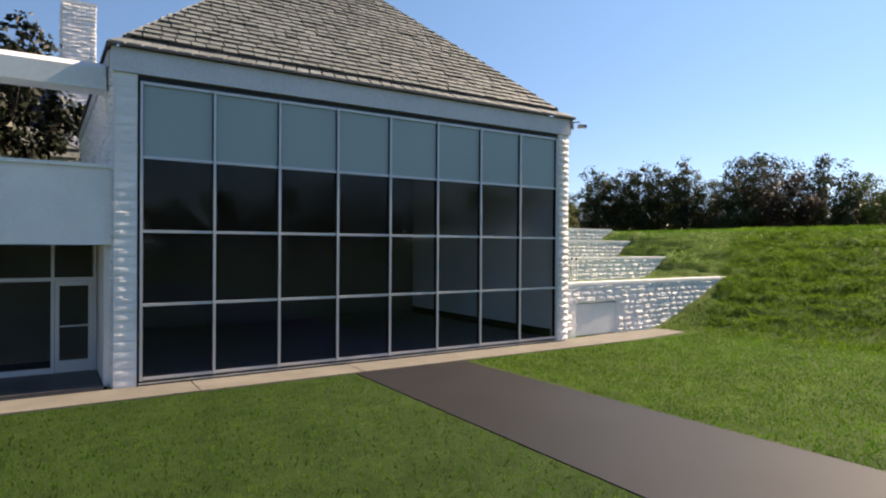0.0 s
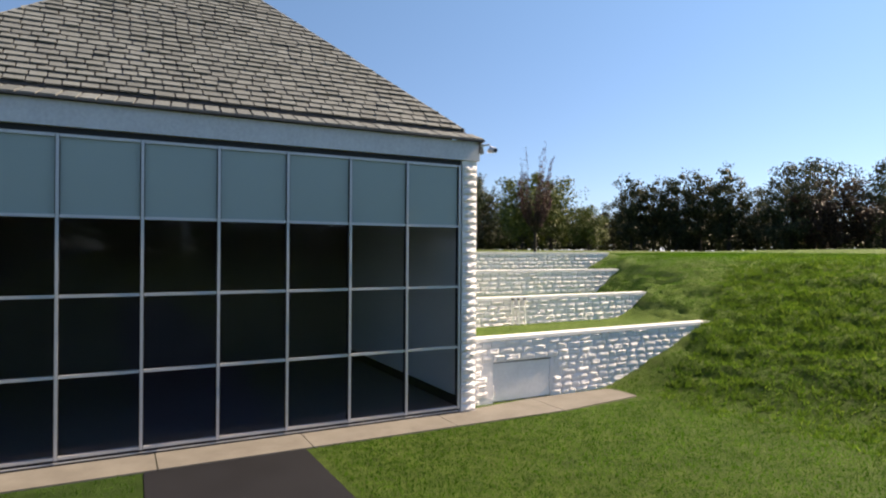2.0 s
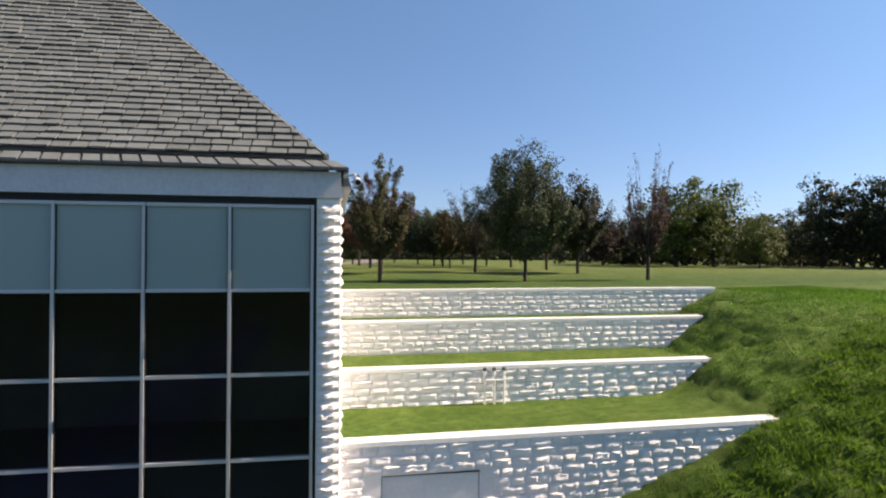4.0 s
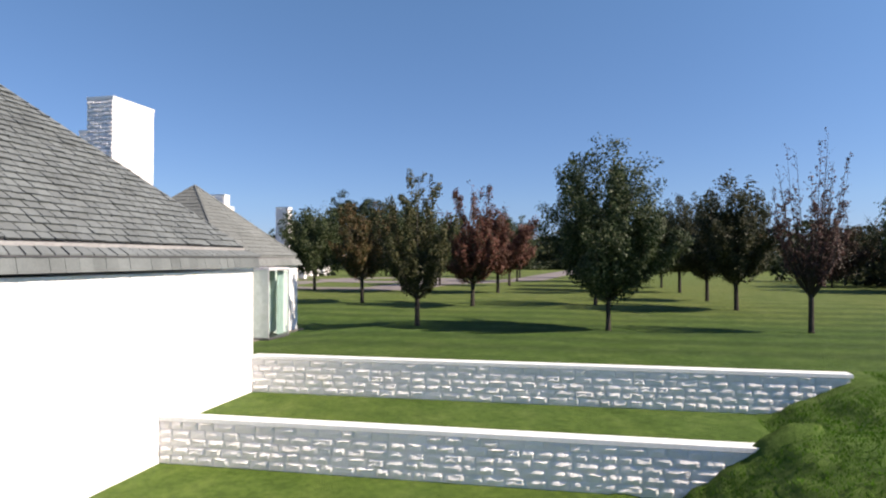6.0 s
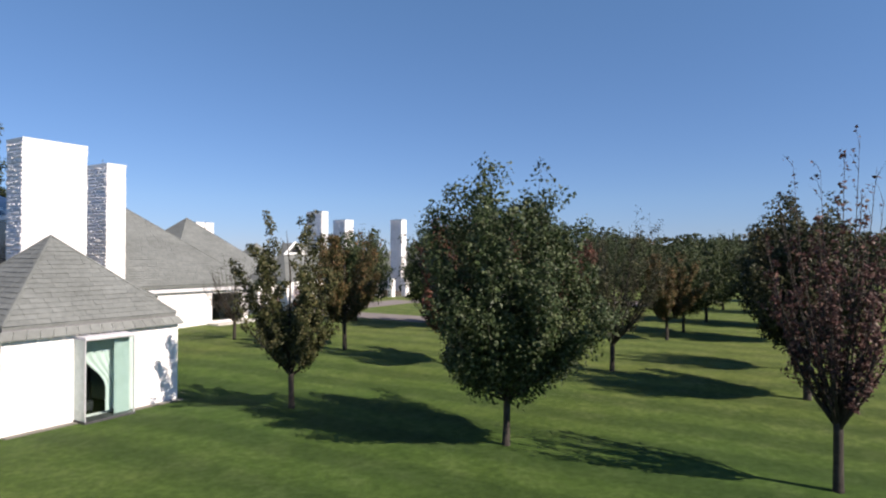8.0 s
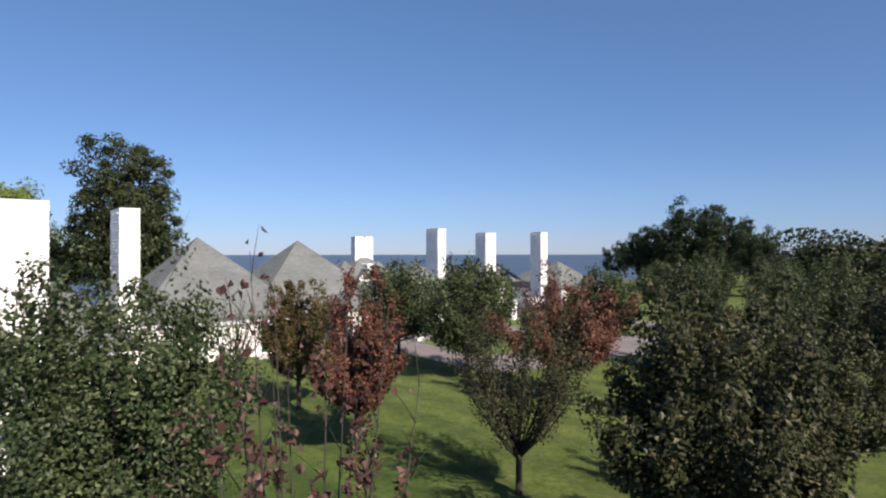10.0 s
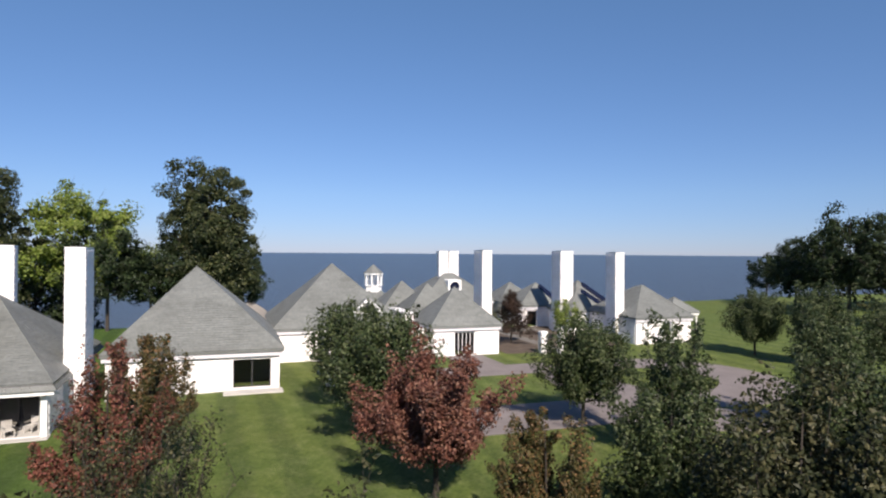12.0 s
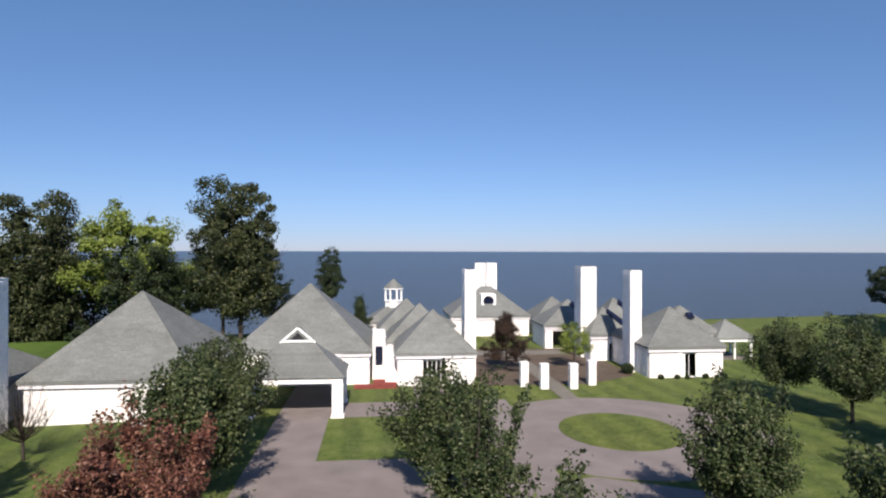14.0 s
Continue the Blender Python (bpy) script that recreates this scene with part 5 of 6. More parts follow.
house("courtyard_wing", "low white wing with a slate pyramid roof behind the courtyard", -66.0, -59.0, 79.5, 86.0, 3.9, 6.6, (-62.6, 82.7, 9.8), 57, row=0.35, wide=0.6)
E_ = house("north_house", "white house with a tall dark doorway and slate pyramid roof", -38.6, -28.0, 83.3, 91.3, 3.85, 6.98, (-33.3, 88.0, 10.8), 53, east=[(86.9, 88.5, 3.95, 6.45)], row=0.3, wide=0.55)
glazed_door(E_, -28.25, 86.9, 88.5, 3.95, 6.45, 2, WHITE_SMOOTH)
for a, b in ((86.72, 87.12), (88.22, 88.66)):
    s = Shape()
    n = 14
    s.add([(-27.90 + 0.06 * math.sin(i * 1.9) + 0.02 * j, a + (b - a) * i / (n - 1), 6.42 - 2.36 * j / 3) for j in range(4) for i in range(n)],
          [(j * n + i, j * n + i + 1, (j + 1) * n + i + 1, (j + 1) * n + i) for j in range(3) for i in range(n - 1)])
    solid("curtain", s, CURTAIN, "white drape tied beside the open doorway", "curtain", group="drapes of the north house", smooth=True)
for a, b in ((86.4, 86.70), (88.70, 88.98)):
    part("door_jamb", Shape().box(-27.98, -27.90, a, b, 3.8, 6.6), WHITE_SMOOTH, E_)
E2 = house("north_rear_house", "white rear house with a slate pyramid roof and dark roof window", -46.5, -38.7, 89.6, 96.8, 3.85, 6.9, (-42.4, 93.8, 10.1), 54, row=0.3, wide=0.55)
part("roof_window", Shape().add([(-40.6, 93.6, 9.25), (-39.9, 93.6, 8.7), (-39.9, 94.5, 8.7), (-40.6, 94.5, 9.25), (-40.5, 93.6, 9.42), (-39.75, 93.6, 8.83), (-39.75, 94.5, 8.83), (-40.5, 94.5, 9.42)],
                                [(4, 5, 6, 7), (0, 1, 5, 4), (1, 2, 6, 5), (2, 3, 7, 6), (3, 0, 4, 7)]), GLASS_NAVY, E2, "dark roof window")

gz = thing("gazebo", "open white gazebo with a grey pointed roof", "gazebo", at=(-39.8, 99.6, 3.9))
pyramid_roof(gz, -42.4, -37.2, 95.9, 100.9, 6.45, (-39.8, 98.4, 8.6), 0.15, seed=60, fascia=WHITE_SMOOTH, fascia_h=0.3, slates=False)
part("floor_slab", Shape().box(-42.2, -37.4, 96.1, 100.7, 3.7, 4.0), CONCRETE, gz)
for x in (-42.0, -37.6):
    for y in (96.3, 98.4, 100.5):
        part("post", Shape().box(x - 0.11, x + 0.11, y - 0.11, y + 0.11, 4.0, 6.3), WHITE_SMOOTH, gz)

for x, y in ((-25.4, 69.4), (-24.3, 71.1), (-24.1, 73.9), (-25.5, 76.2)):
    ob = thing("gate_pillar", "square white block pillar at the courtyard walk", "pillar", "courtyard pillars", at=(x, y, 3.9))
    s = Shape().box(x - 0.36, x + 0.36, y - 0.36, y + 0.36, 3.8, 6.25)
    for o, u, n in (((x - 0.36, y - 0.36, 3.95), (1, 0, 0), (0, -1, 0)), ((x + 0.36, y - 0.36, 3.95), (0, 1, 0), (1, 0, 0)), ((x + 0.36, y + 0.36, 3.95), (-1, 0, 0), (0, 1, 0))):
        blocks(s, o, u, n, 0.72, 2.3, int(y * 3), deep=0.03)
    part("shaft", s, WHITE, ob)
    part("cap", Shape().frustum([(x - 0.4, y - 0.4, 6.252), (x + 0.4, y - 0.4, 6.252), (x + 0.4, y + 0.4, 6.252), (x - 0.4, y + 0.4, 6.252)],
                                [(x - 0.36, y - 0.36, 6.36), (x + 0.36, y - 0.36, 6.36), (x + 0.36, y + 0.36, 6.36), (x - 0.36, y + 0.36, 6.36)]), WHITE_SMOOTH, ob)

# ---- drive, island, beds ----
def ring(cx, cy, rx, ry, z, n=48, a0=0.0, a1=math.tau):
    return [(cx + rx * math.cos(a0 + (a1 - a0) * k / n), cy + ry * math.sin(a0 + (a1 - a0) * k / n), z) for k in range(n if a1 - a0 > 6.2 else n + 1)]


rd = thing("driveway", "grey asphalt driveway with a turning circle", "driveway", kind="structure", at=(-8, 60, 3.95))
part("lane", Shape().box(-27.5, -5.7, 47.4, 51.5, 3.8, 3.975), DRIVE, rd)
part("lane", Shape().box(-5.7, 0.6, 47.4, 66.0, 3.8, 3.977), DRIVE, rd)
part("lane", Shape().box(-20.3, -15.8, 51.5, 66.5, 3.8, 3.979), DRIVE, rd)
part("lane", Shape().box(-26.4, -20.3, 58.6, 62.6, 3.8, 3.974), DRIVE, rd)
part("lane", Shape().frustum([(0.2, 60.0, 3.8), (4.0, 66.0, 3.8), (9.5, 78.0, 3.8), (14.0, 160.0, 3.8), (9.0, 160.0, 3.8), (4.5, 80.0, 3.8), (-1.5, 68.0, 3.8)],
                             [(0.2, 60.0, 3.973), (4.0, 66.0, 3.973), (9.5, 78.0, 3.973), (14.0, 160.0, 3.973), (9.0, 160.0, 3.973), (4.5, 80.0, 3.973), (-1.5, 68.0, 3.973)]), DRIVE, rd)
part("turning_circle", Shape().frustum(ring(-10.3, 73.2, 9.9, 10.4, 3.8), ring(-10.3, 73.2, 9.9, 10.4, 3.981)), DRIVE, rd)
s = Shape().frustum(ring(-10.3, 73.0, 4.7, 4.4, 3.9), ring(-10.3, 73.0, 4.7, 4.4, 4.01))
solid("island", s, GRASS, "round mown grass island in the turning circle", "lawn", "structure")
s = Shape().frustum([(-48, 65.5, 3.8), (-26.2, 65.5, 3.8), (-25.8, 70.5, 3.8), (-25.8, 76.0, 3.8), (-29.5, 82.3, 3.8), (-47.5, 82.0, 3.8)],
                    [(-48, 65.5, 3.968), (-26.2, 65.5, 3.968), (-25.8, 70.5, 3.968), (-25.8, 76.0, 3.968), (-29.5, 82.3, 3.968), (-47.5, 82.0, 3.968)])
solid("planting_bed", s, MULCH, "brown mulched courtyard bed", "flower bed", "structure")
s = Shape().box(-46, -20.0, 71.6, 73.2, 3.85, 3.986).box(-46.2, -43.0, 67.5, 79.0, 3.85, 3.988)
solid("garden_walk", s, CONCRETE, "pale stone walk through the courtyard bed", "path", "structure")
solid("planting_bed", Shape().box(-27.5, -25.6, 53.0, 57.2, 3.8, 4.02).box(-31.0, -26.7, 54.8, 57.1, 3.8, 4.03), stone_like("red_mulch", (0.13, 0.022, 0.018), (0.22, 0.05, 0.04), 1.2, 0.95, 0.8, 0.03), "red mulched bed beside the entry house", "flower bed", "structure")


for ob in [o for o in scene.collection.objects if o not in earlier and o.parent is None]:
    ob.matrix_basis = NORTH @ ob.matrix_basis


# ---- trees ----
def leaves(points, size, rng, facing=None, bend=0.22):
    """One small folded leaf a point, turned mostly the way it faces, as vertex and face arrays."""
    n = len(points)
    p = np.asarray(points)
    c = rng.normal(size=(n, 3)) * 0.62
    if facing is not None:
        c = c + facing
    c /= np.linalg.norm(c, axis=1)[:, None] + 1e-9
    a = np.cross(c, rng.normal(size=(n, 3)))
    a /= np.linalg.norm(a, axis=1)[:, None] + 1e-9
    b = np.cross(c, a)
    s = (size * rng.uniform(0.6, 1.35, n))[:, None]
    v = np.stack([p - a * s * 0.5, p + b * s * 0.36 - c * s * bend, p + a * s * 0.5, p - b * s * 0.36 - c * s * bend], 1).reshape(-1, 3)
    i = np.arange(n) * 4
    f = np.concatenate([np.stack([i, i + 1, i + 2], 1), np.stack([i, i + 2, i + 3], 1)])
    return v, f


def quick_mesh(name, v, f, mat):
    me = bpy.data.meshes.new(name)
    me.from_pydata(v.tolist(), [], f.tolist())
    me.materials.append(mat)
    return me


def crown_shape(kind):
    if kind == "pear":
        return lambda h: np.interp(h, [0, 0.15, 0.38, 0.6, 0.82, 1.0], [0.14, 0.54, 1.0, 0.97, 0.72, 0.28])
    if kind == "round":
        return lambda h: np.interp(h, [0, 0.12, 0.4, 0.7, 0.9, 1.0], [0.45, 0.8, 1.0, 0.95, 0.65, 0.25])
    if kind == "vase":
        return lambda h: np.interp(h, [0, 0.2, 0.5, 0.8, 1.0], [0.3, 0.62, 0.95, 1.0, 0.55])
    if kind == "cone":
        return lambda h: np.interp(h, [0, 0.08, 0.5, 1.0], [0.7, 1.0, 0.55, 0.03])
    return lambda h: np.interp(h, [0, 0.2, 0.6, 1.0], [0.8, 1.0, 0.8, 0.2])


def grow(seed, height, width, bole, kind="pear", limbs=16, twigs=9, leaf=0.17, count=9000, spread=0.3, bare_top=0.0, trunk=0.15, steep=0.72, lobe=0.0, uneven=0.7, reach=0.12):
    """A trunk with fanned limbs and twigs, and leaves on them: in upright sprays along the twigs, or in rounded lobes of that radius."""
    rng = np.random.RandomState(seed)
    env = crown_shape(kind)
    wood = Shape()
    crown = height - bole
    shift = rng.normal(0, 0.12, 2)
    axis = lambda z: np.array([shift[0] * z / height, shift[1] * z / height, z])
    top = 0.85 if reach < 0.3 else 0.5
    zs = [-0.15, 0.12, bole * 0.6, bole, bole + crown * 0.35 * top, bole + crown * 0.7 * top, bole + crown * top]
    rs = [trunk * 1.35, trunk * 0.95, trunk * 0.85, trunk * 0.85, trunk * 0.45, trunk * 0.24, trunk * 0.06]
    wood.tube([axis(z) + np.array([*rng.normal(0, 0.05, 2), 0]) * (z > bole) for z in zs], rs, 8)
    tips, way = [], []
    for k in range(limbs):
        h = (k + 0.6) / limbs
        h_tip = min(1.0, reach + h * (0.98 - reach))
        ang = k * 2.399 + rng.uniform(-0.5, 0.5)
        r = env(h_tip) * width / 2 * rng.uniform(0.62, 1.14)
        z1 = bole + crown * h_tip * rng.uniform(0.92, 1.05)
        z0 = bole * 0.88 + (z1 - bole) * (1 - steep) * rng.uniform(0.6, 1.0)
        p0, p2 = axis(z0), axis(z1) + np.array([math.cos(ang) * r, math.sin(ang) * r, 0])
        out = r * rng.uniform(0.66, 0.84)
        p1 = np.array([p0[0] + math.cos(ang) * out, p0[1] + math.sin(ang) * out, z0 + (z1 - z0) * 0.40])
        rad = trunk * (0.44 - 0.24 * h)
        curve = lambda t: (1 - t) ** 2 * p0 + 2 * t * (1 - t) * p1 + t * t * p2
        wood.tube([p0, curve(0.3), curve(0.65), p2], [rad, rad * 0.75, rad * 0.45, rad * 0.12], 5)
        full = rng.uniform(1 - uneven, 1 + uneven)
        if lobe:
            for t in (0.40, 0.58, 0.75, 0.88, 1.0):
                tips.append((curve(t) + rng.normal(0, 0.35 * lobe, 3), full * (0.6 + 0.4 * t)))
                way.append(np.zeros(3))
        for j in range(twigs):
            t = 0.22 + 0.78 * (j + rng.uniform(0.2, 1.0)) / twigs
            q = curve(min(t, 1.0))
            d = rng.normal(size=3) * np.array([1, 1, 0.4]) * 0.8 + np.array([math.cos(ang) * 0.40, math.sin(ang) * 0.40, 1.6])
            d *= rng.uniform(0.4, 1.0) * width * 0.21 / np.linalg.norm(d)
            wood.tube([q, q + d * 0.55 + np.array([0, 0, 0.04]), q + d], [rad * 0.26, rad * 0.15, rad * 0.05], 3)
            if lobe:
                continue
            hh = (q[2] + d[2] - bole) / crown
            wgt = full * (1.0 if hh < 1 - bare_top else 0.42)
            tips.append((q, wgt))
            way.append(d)
    pts = np.array([t[0] for t in tips])
    way = np.array(way)
    w = np.array([t[1] for t in tips]) * rng.uniform(1 - uneven, 1 + uneven, len(tips))
    pick = rng.choice(len(pts), count, p=w / w.sum())
    off = rng.normal(size=(count, 3))
    off /= np.linalg.norm(off, axis=1)[:, None]
    if lobe:
        size = lobe * rng.uniform(0.5, 1.35, len(pts))[pick]
        p = pts[pick] + off * (size * rng.uniform(0.15, 1.1, count) ** 0.6)[:, None] * np.array([1.0, 1.0, 0.75])
    else:
        u = rng.uniform(0.0, 1.08, count)
        p = pts[pick] + way[pick] * u[:, None] + off * (spread * width / 6 * (1.15 - 0.5 * u) * rng.uniform(0.3, 1.0, count) ** 0.5)[:, None]
    axis_xy = p * np.array([1, 1, 0])
    axis_xy /= np.linalg.norm(axis_xy, axis=1)[:, None] + 1e-6
    facing = off * 0.75 + axis_xy * 0.55 + np.array([0, 0, 0.45])
    keep = p[:, 2] > bole * 0.78
    v, f = leaves(p[keep], leaf, rng, facing[keep])
    return wood, v, f


def tree_kind(name, label, wood, v, f, mat, category="tree", group=""):
    ob = thing(name, label, category, group)
    part("trunk", wood.mesh("trunk", BARK, True), BARK, ob, "grey-brown trunk and limbs")
    part("crown", quick_mesh("crown", v, f, mat), mat, ob, "leafy crown")
    return ob


def plant(kind, x, y, turn, scale=1.0, z=None):
    z = float(ground_z(x, y)) if z is None else z
    if kind["used"]:
        s = scale / kind["used"]
        return copy_thing(kind["ob"], pose(x, y, z - 0.03, 0, 0, turn) @ Matrix.Diagonal((s, s, s, 1)))
    kind["used"] = scale
    kind["ob"].matrix_basis = pose(x, y, z - 0.03, 0, 0, turn) @ Matrix.Diagonal((scale, scale, scale, 1))
    return kind["ob"]


def kinds(name, label, mat, group, **kw):
    return dict(ob=tree_kind(name, label, *grow(**kw), mat, group=group), used=0.0)


ROW = "pear trees in rows on the lawn"
K_GREEN_A = kinds("pear_tree", "dense green pear tree with an upright oval crown", LEAF_GREEN, ROW, seed=1, height=8.2, width=5.8, bole=1.3, trunk=0.12, count=54000, leaf=0.118, spread=0.46, uneven=0.5, limbs=36, twigs=12, steep=0.80)
K_THIN_A = kinds("pear_tree", "slender open-crowned pear tree with olive leaves", LEAF_OLIVE, ROW, seed=33, height=7.4, width=3.7, bole=1.2, count=15000, leaf=0.115, spread=0.38, limbs=22, twigs=11, steep=0.84, trunk=0.13)
K_SPARSE = kinds("pear_tree", "dark red pear tree with a bare twiggy top", LEAF_PURPLE, ROW, seed=6, kind="vase", height=8.6, width=2.9, bole=1.5, trunk=0.13, count=5200, leaf=0.105, bare_top=0.34, spread=0.30, limbs=28, twigs=15, steep=0.90, uneven=0.85, reach=0.32)
K_DUSK_A = kinds("pear_tree", "dusky green pear tree with a full upright crown", LEAF_DUSK, ROW, seed=8, height=7.6, width=4.9, bole=1.6, count=29000, leaf=0.138, spread=0.52, uneven=0.45, limbs=30, twigs=12, steep=0.76)
K_DUSK_B = kinds("pear_tree", "dusky pear tree with a thinning top and brown-green leaves", LEAF_DUSK, ROW, seed=9, height=7.8, width=4.5, bole=1.6, count=19000, leaf=0.118, spread=0.42, bare_top=0.25, uneven=0.55, limbs=28, twigs=12, steep=0.8)
K_OPEN = kinds("pear_tree", "open pear tree with sparse brown-green leaves and bare limbs", LEAF_DUSK, ROW, seed=52, kind="vase", height=7.4, width=4.6, bole=1.2, trunk=0.14, count=9500, leaf=0.10, spread=0.42, limbs=30, twigs=14, steep=0.88, uneven=0.6, reach=0.42)
K_MAROON = kinds("pear_tree", "slim pear tree with maroon leaves below a green top", LEAF_MAROON, ROW, seed=74, height=7.6, width=4.2, bole=1.4, count=21000, leaf=0.125, spread=0.40, limbs=22, twigs=12, steep=0.84)
K_MIX_A = kinds("pear_tree", "pear tree with green leaves turning rust", LEAF_MIXED, ROW, seed=4, height=7.4, width=4.8, bole=1.6, count=24000, leaf=0.13, spread=0.38, limbs=20, twigs=12, steep=0.78)
K_GREEN = kinds("pear_tree", "green pear tree with an oval crown", LEAF_GREEN, ROW, seed=41, height=7.9, width=5.8, bole=1.6, count=17000, leaf=0.18, spread=0.52, uneven=0.5, limbs=30, twigs=12, steep=0.74)
K_GREEN2 = kinds("pear_tree", "dark green pear tree with a broad crown", LEAF_SAGE, ROW, seed=2, kind="round", height=7.4, width=6.0, bole=1.4, count=17000, leaf=0.19, spread=0.62, limbs=32, twigs=11, steep=0.62, uneven=0.4)
K_THIN = kinds("pear_tree", "open-crowned green pear tree with visible limbs", LEAF_GREEN, ROW, seed=3, height=7.3, width=4.8, bole=1.6, count=11000, leaf=0.15, spread=0.42, limbs=18, twigs=11, steep=0.8)
K_MIX = kinds("pear_tree", "pear tree with rust-coloured leaves among green", LEAF_MIXED, ROW, seed=44, height=7.4, width=5.2, bole=1.6, count=14000, leaf=0.16, spread=0.40, limbs=20, twigs=12, steep=0.76)
K_RED = kinds("pear_tree", "rust-red autumn pear tree with a full round crown", LEAF_RED, ROW, seed=5, height=6.5, width=6.8, bole=1.5, count=22000, leaf=0.155, spread=0.42, limbs=24, twigs=12, steep=0.62)
K_BARE = kinds("pear_tree", "nearly leafless young tree with thin twigs", LEAF_BROWN, ROW, seed=7, height=5.4, width=3.8, bole=1.2, count=1200, leaf=0.075, trunk=0.12, limbs=30, twigs=24, steep=0.8)

for kind, x, y, turn, s in (
        (K_THIN_A, 4.5, 22.9, 20, 1.0), (K_GREEN_A, 13.08, 22.9, 75, 1.0), (K_SPARSE, 21.3, 23.6, 190, 0.98),
        (K_BARE, -11.2, 33.7, 0, 1.0), (K_MIX_A, -2.2, 33.9, 95, 0.95), (K_MAROON, 5.35, 33.1, 60, 1.0), (K_OPEN, 12.85, 35.0, 33, 0.95), (K_DUSK_A, 20.65, 33.3, 140, 1.0),
        (K_GREEN2, -10.9, 45.7, 15, 1.0), (K_GREEN2, -2.8, 45.6, 170, 1.03), (K_RED, 5.3, 45.8, 280, 1.0), (K_MIX_A, 13.05, 46.7, 100, 0.78), (K_DUSK_B, 20.2, 39.2, 210, 0.90),
        (K_GREEN2, 13.2, 51.6, 250, 0.80), (K_DUSK_A, 20.0, 49.4, 10, 1.05),
        (K_GREEN2, -2.5, 58.5, 130, 0.92), (K_THIN, 4.8, 58.9, 90, 1.05), (K_GREEN2, 13.6, 59.6, 190, 0.90), (K_GREEN2, 19.7, 58.6, 240, 0.90),
        (K_GREEN, 4.4, 71.0, 220, 0.92), (K_GREEN2, 13.4, 72.5, 300, 1.0), (K_MIX, 19.4, 70.5, 80, 0.95),
        (K_GREEN2, -18.7, 90.6, 120, 0.95), (K_GREEN, -11.6, 90.9, 10, 1.02), (K_GREEN2, -3.8, 90.0, 200, 0.95),
        (K_GREEN, 3.4, 85.0, 150, 0.95), (K_MIX, 11.5, 86.5, 20, 0.95), (K_GREEN, 19.2, 86.5, 70, 1.0), (K_MIX, 45.0, 75.0, 5, 1.0)):
    plant(kind, x, y, turn, s)

LAKE = "tall trees by the lake"
K_OAK = kinds("oak_tree", "tall dark green tree with a dense uneven crown", LEAF_DEEP, LAKE, seed=11, height=24, width=18, bole=7.0, kind="round", limbs=34, twigs=5, count=13000, leaf=0.55, lobe=1.8, steep=0.30, trunk=0.45, uneven=0.4)
K_ELM = kinds("elm_tree", "tall airy green elm leaning towards the lake", LEAF_ELM, LAKE, seed=27, height=24, width=12.4, bole=2.0, kind="vase", limbs=46, twigs=6, count=38000, leaf=0.40, lobe=1.7, trunk=0.42, steep=0.40, uneven=0.45)
K_LIME = kinds("locust_tree", "tall tree with yellow-green leaves", LEAF_LIME, LAKE, seed=13, height=20, width=15, bole=6.5, kind="round", limbs=26, twigs=6, count=21000, leaf=0.38, lobe=1.6, trunk=0.4, steep=0.35, uneven=0.5)
K_SPRUCE = kinds("spruce_tree", "small dark green spruce", LEAF_DEEP, "spruces", seed=14, height=7, width=4.6, bole=0.4, kind="cone", limbs=46, twigs=6, count=6500, leaf=0.24, spread=0.45, trunk=0.14, steep=0.1)
WOOD = dict(bole=1.0, kind="round", limbs=22, twigs=5, steep=0.5, trunk=0.3, uneven=0.5)
K_WOOD = kinds("wood_tree", "broad dark tree at the edge of the wood", LEAF_FAR, "wood edge trees", seed=15, height=14, width=11, count=7100, leaf=0.41, lobe=1.7, **WOOD)
K_COLUMN = kinds("wood_tree", "narrow upright dark tree at the edge of the wood", LEAF_FAR, "wood edge trees", seed=18, height=13, width=5.0, count=5000, leaf=0.36, lobe=1.2, **WOOD)
K_RUST = kinds("wood_tree", "broad rust-coloured tree at the edge of the wood", LEAF_BROWN, "wood edge trees", seed=16, height=13, width=11, count=7100, leaf=0.41, lobe=1.9, **WOOD)
K_BRIGHT = kinds("wood_tree", "fresh green tree at the edge of the wood", LEAF_BRIGHT, "wood edge trees", seed=17, height=12, width=10, count=7100, leaf=0.39, lobe=1.8, **WOOD)
for kind, x, y, turn, s in (
        (K_ELM, -66, 4.0, 0, 1.10), (K_OAK, -70, 10.0, 60, 0.88), (K_LIME, -66, 17.5, 100, 1.06), (K_OAK, -61, 21.0, 10, 0.60), (K_ELM, -60.6, 34.9, 220, 0.97), (K_OAK, -64, 31.5, 150, 0.62),
        (K_OAK, -65, 26.0, 250, 0.46), (K_OAK, -70, -4.0, 33, 0.95), (K_ELM, -78, -12.0, 80, 0.9), (K_LIME, -62, -12.0, 190, 0.8), (K_OAK, -66, 39.0, 300, 0.36),
        (K_SPRUCE, -51.2, 52.6, 90, 0.95),
        (K_OAK, -45, 140, 20, 0.78), (K_OAK, -62, 147, 140, 0.56), (K_OAK, -36, 138, 80, 0.66), (K_OAK, -26, 132, 210, 0.50), (K_OAK, -74, 152, 300, 0.44), (K_OAK, -54, 143, 200, 0.60)):
    plant(kind, *north_xy(x, y), turn, s)
